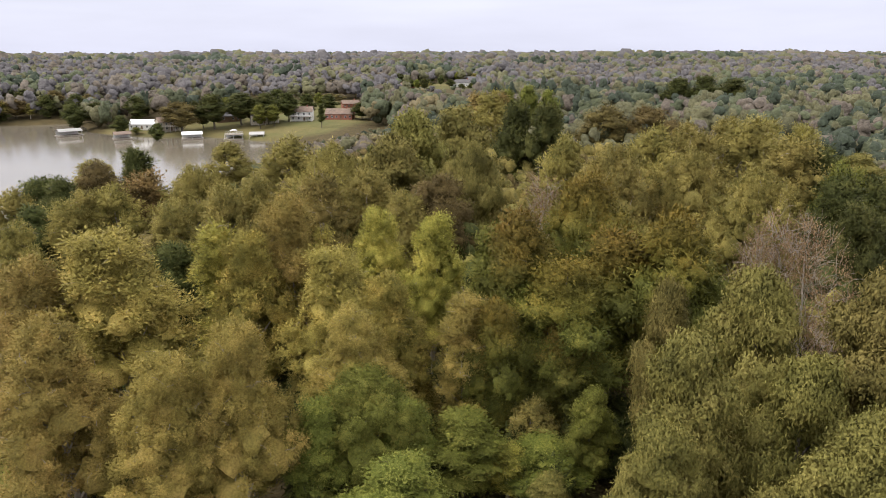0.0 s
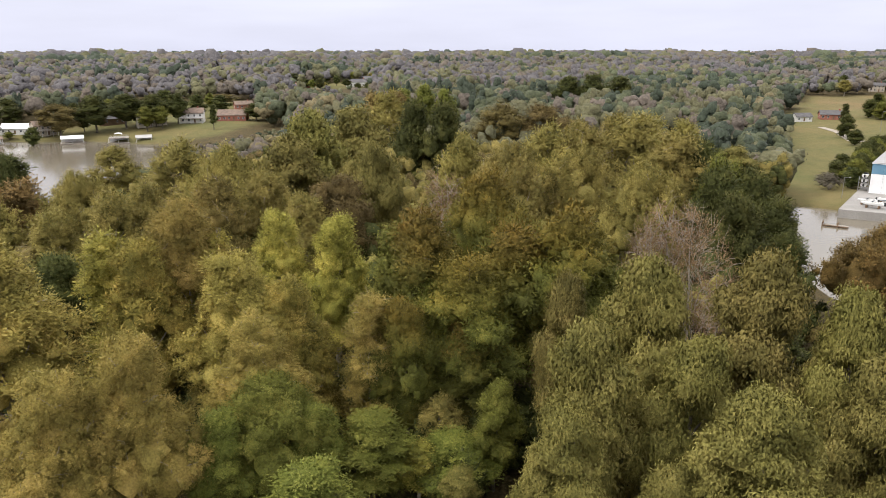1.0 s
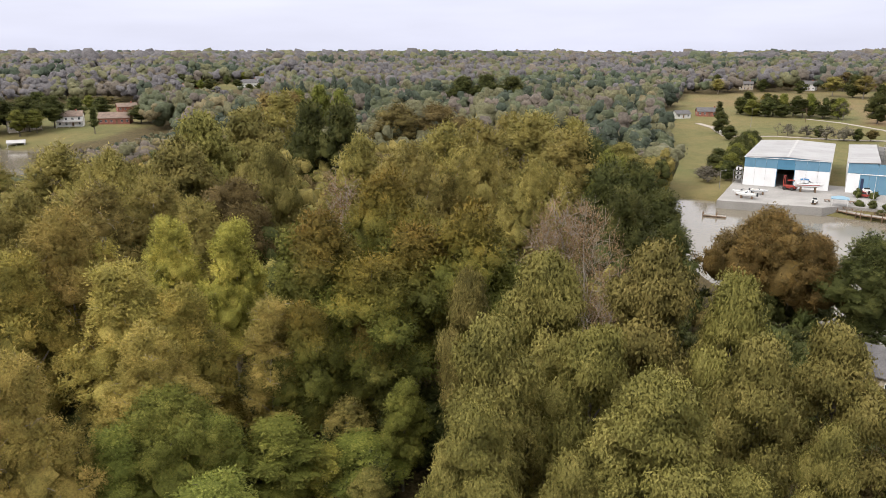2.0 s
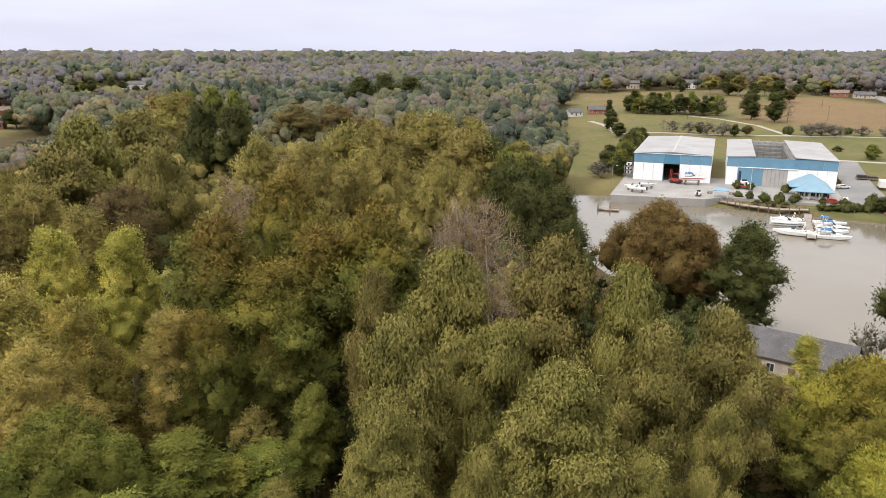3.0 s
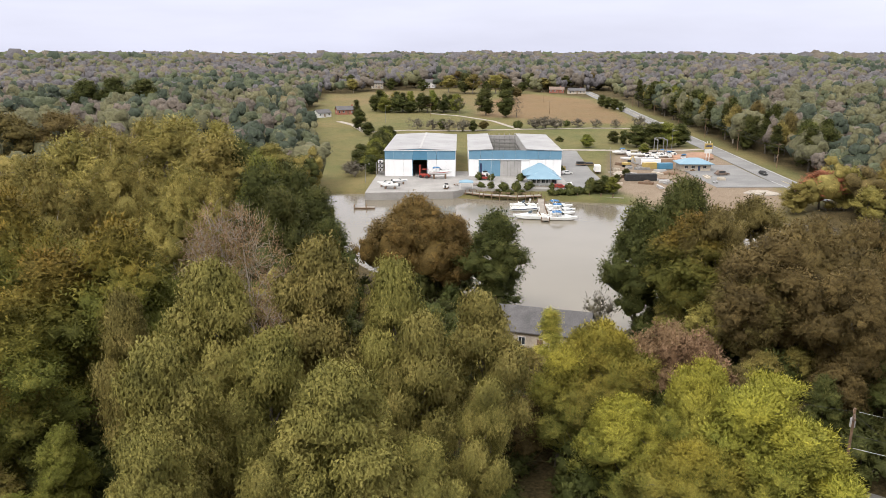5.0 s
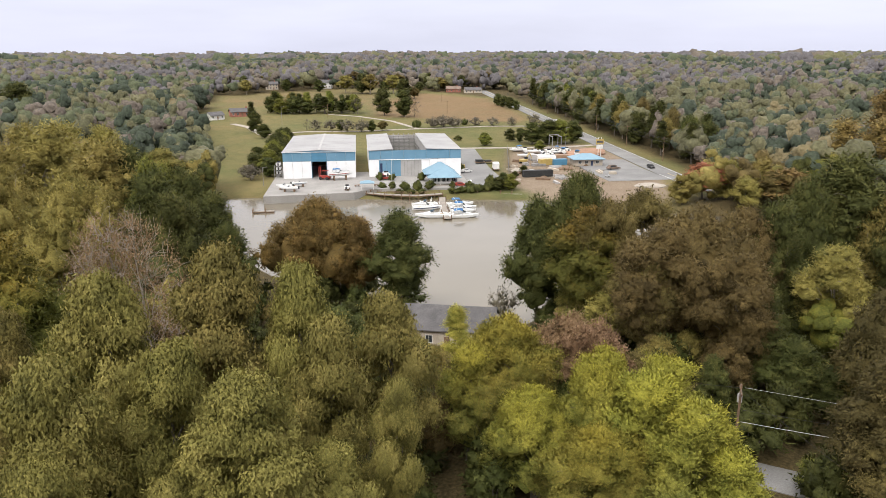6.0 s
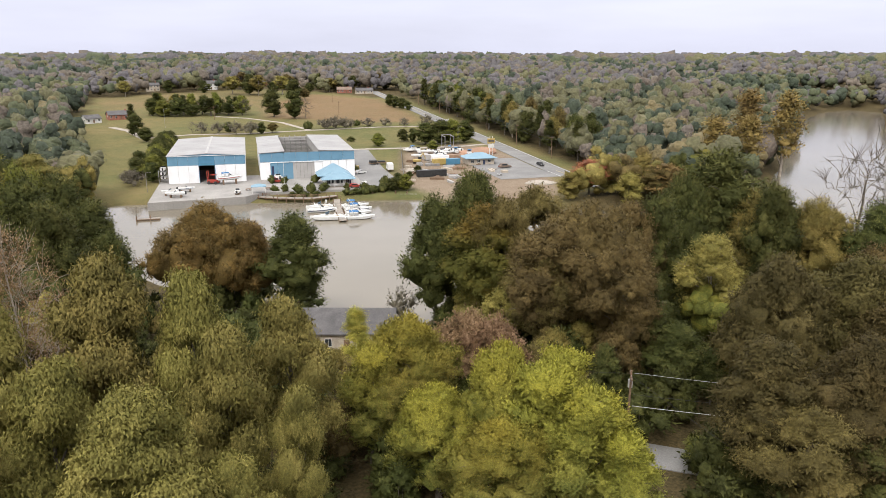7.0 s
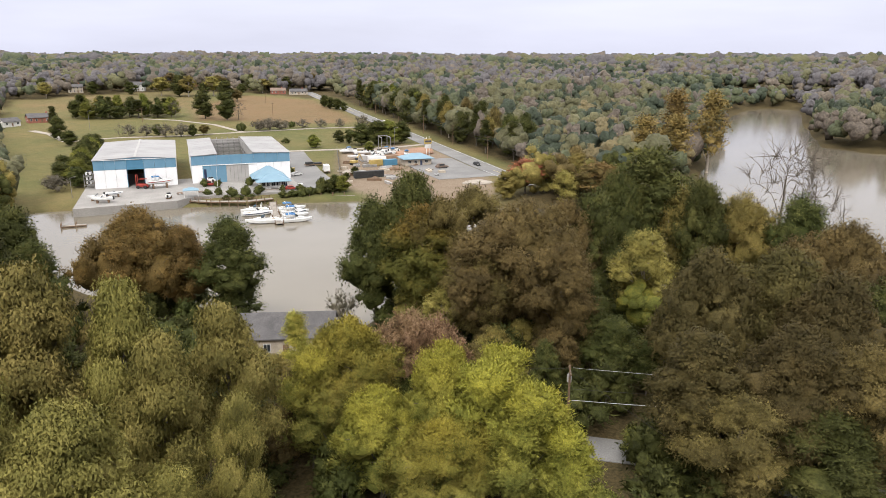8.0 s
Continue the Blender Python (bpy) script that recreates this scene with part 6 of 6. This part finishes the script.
for u, v in ((100.5, 343), (-35.5, 269.6), (-47.3, 465)):
    lp = thing("lamp_post", mar(u, v, zat(u, v)), "tall grey lamp post", "lamp post", "lamp posts")
    tall = 7 if u < 0 and v < 300 else 11
    part("pole", rod(((0, 0, -0.2), (0, 0, tall), 0.1, 0.06)), STEEL, lp)
    part("arm", rod(((0, 0, tall - 0.1), (1.4, 0, tall + 0.15), 0.05, 0.04)), STEEL, lp)
    part("lamp_head", blocks((1.2, 1.9, -0.15, 0.15, tall + 0.05, tall + 0.22), bevel=0.04), GREY_METAL, lp)
hoist = thing("boat_hoist", mar(95.5, 344, zat(95.5, 344)), "steel boat hoist frame over the stored boats", "hoist")
for x in (-2.2, 2.2):
    for y in (-3, 3):
        part("leg", blocks((x - 0.15, x + 0.15, y - 0.15, y + 0.15, 0, 6.5)), STEEL, hoist)
    part("beam", blocks((x - 0.18, x + 0.18, -3.2, 3.2, 6.5, 6.9)), STEEL, hoist)
part("beam", blocks((-2.4, 2.4, 2.8, 3.2, 6.9, 7.2)), STEEL, hoist)


# ---- power lines ----
def utility_pole(m, tall, label, group=""):
    s = thing("utility_pole", m, label, "utility pole", group)
    part("pole", rod(((0, 0, -0.3), (0, 0, tall), 0.17, 0.11), sides=10), TIMBER, s)
    part("crossarm", blocks((-1.2, 1.2, -0.08, 0.08, tall - 0.75, tall - 0.6)), TIMBER, s)
    for x in (-1.05, -0.4, 0.4, 1.05):
        part("insulator", rod(((x, 0, tall - 0.6), (x, 0, tall - 0.4), 0.06, 0.035), sides=8), INSULATOR, s)
    return s


def wire(a, b, sag, r, label, mat=BLACK):
    n = 14
    path = [(*(Vector(a).lerp(Vector(b), i / n) - Vector((0, 0, sag * 4 * (i / n) * (1 - i / n)))), r) for i in range(n + 1)]
    v, f = tubes([path], 4)
    ob = new("power_cable", mesh_of("power_cable", v, f, [mat]))
    return tagged(ob, label, "cable", "power cables")


poles = [(134, v) for v in (262, 305, 350, 398, 448, 505, 570)]
for u, v in poles:
    utility_pole(mar(u, v, zat(u, v)), 10.5, "brown timber utility pole beside the road", "poles along the road")
for (u, v), (u2, v2) in zip(poles, poles[1:]):
    for x in (-1.05, 1.05, 0.0):
        lift = 10.1 if x else 8.4
        wire((*at(u + x, v), zat(u, v) + lift), (*at(u2 + x, v2), zat(u2, v2) + lift), 0.7, 0.035 if x else 0.05, "thin dark power cable along the road")
for u, v in ((-20, 500), (64, 520), (70, 610)):
    utility_pole(mar(u, v, zat(u, v)), 9, "timber utility pole in the meadow", "poles in the meadow")

# the pole over the near street
near_z = float(height((73.8, 18.3))[0])
up = utility_pole(pose(73.8, 18.3, near_z, 0, 0, 20), 16.2 - near_z, "grey utility pole with a transformer among the trees")
part("transformer", rod(((0.42, 0, 8.0), (0.42, 0, 8.9), 0.26, 0.26), sides=14), GREY_METAL, up, "grey transformer can")
part("bracket", blocks((0.1, 0.3, -0.06, 0.06, 8.2, 8.3), (0.1, 0.3, -0.06, 0.06, 8.6, 8.7)), STEEL, up)
part("guard", blocks((-0.2, 0.2, -0.13, 0.13, 8.9, 9.3)), INSULATOR, up)
PALE_WIRE = surface("pale_cable", (0.5, 0.5, 0.5), (0.4, 0.4, 0.4), 1, 9, 0.6)
wire((73.9, 18.0, 15.9), (92, -26, 14.2), 0.5, 0.016, "dark power cable through the trees", PALE_WIRE)
wire((73.9, 18.0, 13.3), (92, -26, 12.4), 0.5, 0.016, "dark cable below the power line")
wire((73.9, 18.0, 11.9), (91, -26, 11.2), 0.5, 0.03, "pale cable strung through the trees", PALE_WIRE)
wire((73.6, 18.4, 15.9), (66, 34, 16.6), 0.2, 0.016, "dark power cable leading off the pole")
wire((73.7, 18.2, 15.6), (60, -8, 11.0), 0.4, 0.016, "thin service cable slanting down from the pole")


# ---- houses ----
def house(name, m, ln, dp, high, wall, roof, label, storeys=1, hipped=False, chimney=True, porch=False, group="houses"):
    s = thing(name, m, label, "house", group)
    part("wall", blocks((-ln / 2, ln / 2, -dp / 2, dp / 2, -1.0, high)), wall, s)
    rise = dp * 0.28
    if hipped:
        part("roof", hip(-ln / 2 - 0.5, ln / 2 + 0.5, -dp / 2 - 0.5, dp / 2 + 0.5, high - 0.05, high + rise), roof, s)
    else:
        part("roof", gable(-ln / 2 - 0.4, ln / 2 + 0.4, -dp / 2 - 0.5, dp / 2 + 0.5, high - 0.25, high + rise), roof, s)
        for x in (-ln / 2 + 0.1, ln / 2 - 0.1):
            bm = bmesh.new()
            a = [bm.verts.new((x + k, y, z)) for k in (-0.08, 0.08) for y, z in ((-dp / 2, high), (dp / 2, high), (0, high + rise * 0.93))]
            for q in ((2, 1, 0), (3, 4, 5), (0, 1, 4, 3), (1, 2, 5, 4), (2, 0, 3, 5)):
                bm.faces.new([a[i] for i in q])
            part("gable_end", bm, wall, s)
    n = max(2, int(ln / 3))
    for k in range(storeys):
        for i in range(n):
            x = -ln / 2 + ln * (i + 0.5) / n
            if not (k == 0 and i == n // 2):
                window(s, x, -dp / 2 - 0.02, 0.9 + 2.8 * k, 1.2, 1.4)
        window(s, -ln / 2 - 0.02, 0, 0.9 + 2.8 * k, 1.2, 1.4, along="y")
    part("door", blocks((-ln / 2 + ln * (n // 2 + 0.5) / n - 0.5, -ln / 2 + ln * (n // 2 + 0.5) / n + 0.5, -dp / 2 - 0.06, -dp / 2 - 0.003, 0, 2.1)), TIMBER, s)
    if chimney:
        part("chimney", blocks((ln * 0.22, ln * 0.22 + 0.9, -0.4, 0.5, high, high + rise + 1.1)), BRICK, s)
    if porch:
        part("deck", blocks((-ln / 2, ln / 2, -dp / 2 - 3.0, -dp / 2 - 0.01, 2.5, 2.7)), PLANKS, s)
        for x in np.linspace(-ln / 2 + 0.2, ln / 2 - 0.2, 5):
            part("deck_post", blocks((x - 0.1, x + 0.1, -dp / 2 - 2.9, -dp / 2 - 2.7, -1, 3.6)), WHITE_PAINT, s)
        part("railing", blocks((-ln / 2, ln / 2, -dp / 2 - 2.85, -dp / 2 - 2.78, 3.5, 3.6), (-ln / 2, ln / 2, -dp / 2 - 2.85, -dp / 2 - 2.78, 3.1, 3.16)), WHITE_PAINT, s)
    return s


def stand_at(bearing, d, turn=0.0, up=0.2):
    """A pose on the land at a bearing and distance, its front (-y) to the camera, turned by so many degrees."""
    x, y = d * math.sin(radians(bearing)), d * math.cos(radians(bearing))
    return pose(x, y, float(height((x, y))[0]) + up, 0, 0, -bearing + turn)


house("lake_house", stand_at(52.3, 114.5, -8), 15, 9, 3.3, TAN, SHINGLE, "near lakeside house with a grey shingle roof", chimney=False)
house("farmhouse", stand_at(36.2, 522, 12), 15, 8, 3.0, BRICK, SHINGLE, "low red brick house at the meadow's edge")
house("farmhouse", stand_at(34.3, 505, 30), 10, 7, 2.8, WHITE_PAINT, SHINGLE, "small white house half hidden by trees", chimney=False)
house("farmhouse", stand_at(42.0, 575, 0), 13, 8, 3.0, TIMBER, SHINGLE_BROWN, "dark brown house behind the grove")
house("farmhouse", stand_at(42.6, 775, -10), 14, 9, 5.8, WHITE_PAINT, SHINGLE, "white two-storey house beyond the fields", 2)
house("farmhouse", stand_at(49.2, 800, 20), 12, 8, 3.0, TAN, SHINGLE_BROWN, "tan house among trees beyond the fields")
house("farmhouse", stand_at(38.6, 765, 5), 12, 8, 5.4, TAN, SHINGLE, "tan two-storey house in the far trees", 2)
house("farmhouse", stand_at(46.3, 830, 5), 11, 8, 3.2, BRICK, SHINGLE, "red brick house beyond the meadow")
house("farmhouse", stand_at(52.5, 715, 0), 14, 8, 3.0, BRICK, SHINGLE_BROWN, "low brick house by the dry field")
house("farmhouse", stand_at(54.0, 705, 10), 16, 8, 2.8, TAN, SHINGLE, "long low house by the dry field")

house("lake_house", stand_at(-22.3, 506, -25), 17, 9, 3.2, WHITE_PAINT, WHITE_METAL, "low white lakeside building with a pale roof", chimney=False, group="lakeside houses")
house("lake_house", stand_at(-20.8, 492, 15), 12, 9, 5.6, TAN, SHINGLE_BROWN, "tan two-storey lakeside house with a deck", 2, porch=True, group="lakeside houses")
house("lake_house", stand_at(-16.4, 506, 0), 15, 9, 3.2, TIMBER, SHINGLE, "dark lakeside house under the trees", group="lakeside houses")
house("lake_house", stand_at(-13.8, 487, 5), 17, 9, 5.4, TAN, SHINGLE, "tan lakeside house with a shaded deck", 2, porch=True, group="lakeside houses")
house("lake_house", stand_at(-10.9, 487, -8), 14, 10, 5.8, WHITE_PAINT, SHINGLE_BROWN, "white two-storey lakeside house with a deck", 2, porch=True, group="lakeside houses")
house("lake_house", stand_at(-8.0, 492, -12), 18, 11, 3.4, BRICK, SHINGLE_BROWN, "red brick lakeside house with a brown roof", group="lakeside houses")
house("lake_house", stand_at(-7.2, 565, 10), 13, 8, 3.2, BRICK, SHINGLE_BROWN, "red brick house up the slope", group="lakeside houses")
house("lake_house", stand_at(-12.5, 585, 10), 13, 8, 3.2, TAN, SHINGLE, "tan house up the wooded slope", group="lakeside houses")
house("hill_house", stand_at(-3.6, 745, -20), 20, 10, 3.4, BRICK, SHINGLE_BROWN, "pale brick house on the hill", group="hill houses")
house("hill_house", stand_at(-2.3, 775, 10), 14, 9, 3.4, BRICK, SHINGLE, "red brick house on the hill", group="hill houses")
house("hill_house", stand_at(1.5, 785, 8), 24, 12, 4.2, WHITE_PAINT, SHINGLE, "large white hilltop house with grey gables", hipped=True, group="hill houses")
house("hill_house", stand_at(2.6, 815, -20), 18, 11, 5.4, WHITE_PAINT, SHINGLE, "white two-storey hilltop house", 2, group="hill houses")


def boathouse(bearing, d, ln, dp, roof, label, turn=0.0, deck=False):
    s = thing("boathouse", stand_at(bearing, d, turn), label, "boathouse", "boathouses on the lake")
    s.location.z = 0.0
    part("float", blocks((-ln / 2 - 1, ln / 2 + 1, -dp / 2 - 0.8, dp / 2 + 0.8, 0.1, 0.5)), PLANKS, s)
    for x in (-ln / 2, 0, ln / 2):
        for y in (-dp / 2, dp / 2):
            part("post", blocks((x - 0.12, x + 0.12, y - 0.12, y + 0.12, -2, 3.0)), WHITE_PAINT, s)
    part("back_wall", blocks((-ln / 2, ln / 2, dp / 2 - 0.1, dp / 2, 0.5, 3.0)), WHITE_PAINT, s)
    if deck:
        part("deck", blocks((-ln / 2 - 0.3, ln / 2 + 0.3, -dp / 2 - 0.3, dp / 2 + 0.3, 2.95, 3.15)), PLANKS, s)
        for y in (-dp / 2, dp / 2):
            part("railing", blocks((-ln / 2, ln / 2, y - 0.04, y + 0.04, 4.0, 4.1), (-ln / 2, ln / 2, y - 0.04, y + 0.04, 3.5, 3.56)), WHITE_PAINT, s)
        part("awning", hip(-2, 2, -1.6, 1.6, 5.2, 5.9), WHITE_METAL, s)
        part("awning_post", rod(*[((x, y, 3.1), (x, y, 5.25), 0.06, 0.06) for x in (-1.8, 1.8) for y in (-1.4, 1.4)], sides=6), WHITE_PAINT, s)
    else:
        part("roof", gable(-ln / 2 - 0.5, ln / 2 + 0.5, -dp / 2 - 0.5, dp / 2 + 0.5, 2.9, 4.3), roof, s)
    part("gangway", blocks((-0.7, 0.7, dp / 2 + 0.8, dp / 2 + 14, 0.45, 0.6)), PLANKS, s)
    return s


boathouse(-27.3, 512, 13, 8, ROOF_METAL, "open boathouse with a pale grey metal roof", 15)
boathouse(-23.9, 478, 9, 8, SHINGLE_BROWN, "boathouse with a tan roof on the lake", 5)
boathouse(-19.1, 462, 11, 8, WHITE_METAL, "white boathouse with a pale gabled roof", 0)
boathouse(-16.1, 452, 10, 8, None, "flat-topped boathouse with a white sun deck", -5, True)
boathouse(-14.4, 448, 8, 5, GREY_METAL, "low grey boathouse near the trees", -5)


# ---- planting round the boatyard and fields ----
def plant_uv(rows, group, coarse=3.0):
    for i, (kind, u, v, h, w) in enumerate(rows):
        x, y = at(u, v)
        plant({"deep": "grove", "green": "copse"}.get(kind, kind), x, y, h, w, 5 + i % 2, coarse, group=group)


plant_uv([("deep", -36, 290, 8, 8), ("green", -36, 299, 10, 10), ("deep", -36, 309, 11, 11), ("green", -37, 319, 11, 11), ("deep", -36.5, 329, 12, 11), ("deep", -37, 340, 12, 12), ("green", -36, 351, 11, 11), ("deep", -38, 361, 11, 11), ("deep", -36, 371, 10, 10), ("deep", -42, 303, 8, 9), ("deep", -43, 315, 9, 10), ("thicket", -41.5, 282, 6.5, 9), ("thicket", -44, 290, 5.5, 8)], "hedge beside the boat shed", 2.2)
plant_uv([("deep", -51, 404, 8, 9), ("deep", -60, 430, 13, 9), ("twiggy", -30, 433, 7, 5), ("thicket", -25, 434, 6.9, 8.1), ("thicket", -16, 432, 6.9, 9.5), ("deep", -10, 431, 7, 6), ("thicket", -6, 425, 8.0, 9.5),
          ("thicket", 2, 424, 8.0, 10.8), ("deep", 8, 424, 7, 6), ("brown", 14, 428, 6, 7), ("shrub", 35.7, 441, 5, 6), ("thicket", 46, 439, 6.9, 10.8), ("thicket", 52, 440, 8.0, 12.2), ("thicket", 58, 438, 6.9, 10.8), ("shrub", 66, 450, 4, 5),
          ("thicket", 72, 444, 5.8, 9.5), ("thicket", 83, 442, 5.8, 8.1), ("thicket", 94, 440, 5.8, 6.8)], "bushes along the drive", 2.2)
plant_uv([("thicket", 108, 438, 8.0, 9.5), ("shrub", 53, 383, 3, 4.5), ("green", 64, 363, 7, 8), ("deep", 80.5, 377, 7, 7), ("deep", 84, 371, 8, 6), ("deep", 89, 364, 12, 13), ("deep", 97, 363, 13, 14), ("green", 104, 364, 13, 14), ("deep", 111, 366, 12, 12),
          ("deep", 18.5, 510, 19, 14), ("deep", 31.7, 499, 19, 16), ("twiggy", 39, 497, 13, 11), ("olive", 12.8, 692, 19, 16), ("deep", 5, 700, 20, 17), ("deep", 41, 640, 18, 16), ("brown", 50, 640, 10, 10), ("twiggy", 0, 520, 12, 9)], "trees standing in the meadow", 2.4)
plant_uv([(("deep", "pine", "green", "deep", "pine")[i % 5], -62 + 3.5 * i + 1.5 * math.sin(i * 3.7), 534 + 9 * math.sin(i * 2.1), 12.5 + 4.5 * math.sin(i * 1.7) * math.sin(i * 0.6), 10 + 2.5 * math.sin(i * 4.1)) for i in range(18)], "dark grove in the meadow", 3.0)
plant_uv([("green", -58, 546, 15, 12), ("olive", -47, 548, 14, 11), ("pine", -66, 470, 14, 7), ("deep", 112, 556, 9, 9), ("deep", 115, 545, 9, 9), ("deep", 118, 535, 7, 7), ("deep", 110, 568, 10, 9)], "trees by the grove and road", 3.0)
plant_uv([("shrub", u, v, h, w) for u, v, h, w in ((24, 273, 4, 4), (7.5, 275, 3.5, 3.6), (12.5, 274, 3.2, 3.2), (41, 292, 4, 3.6), (8.2, 260, 3, 3.4), (12, 258.5, 3.4, 3.8), (16.3, 257.2, 3.8, 4.2), (21, 257, 4, 4.4), (25.3, 257, 4, 4.2), (33.4, 257, 3, 3),
          (39.8, 256, 3.4, 3.4), (47.5, 256.2, 5, 5.4), (18, 253, 2.2, 3.4), (14, 253.5, 2, 3), (22, 252.5, 2.2, 3.2), (33, 251.5, 2.6, 4), (36, 251.6, 2.8, 4.2), (39, 251.5, 2.8, 4.4), (42.5, 252.5, 3, 5), (46, 253, 3.2, 5))], "shrubs round the marina office", 1.6)
plant_uv([("deep", 50, 252.5, 5, 6), ("green", 54, 252, 6.5, 6), ("deep", 52, 255, 6, 6), ("deep", 66, 282, 4, 4), ("deep", 60.5, 274, 3, 3.5), ("green", 88, 345, 5, 6)], "bushes by the quay", 2.2)
rows = []
for i in range(26):
    v = 296 + 11.5 * i
    rows.append((("pine", "deep", "pine", "olive")[i % 4], 143 + 4 * math.sin(i * 2.3), v, 18 + 3 * math.sin(i * 1.9), 8.5 if i % 2 == 0 else 12))
    rows.append((("deep", "pine", "green", "brown")[i % 4], 153 + 4 * math.sin(i * 1.3), v + 5, 19 + 3 * math.sin(i * 2.9), 11 if i % 2 == 0 else 8.5))
plant_uv(rows[:26], "tall trees along the road", 3.0)
plant_uv(rows[26:], "tall trees along the road", 3.4)
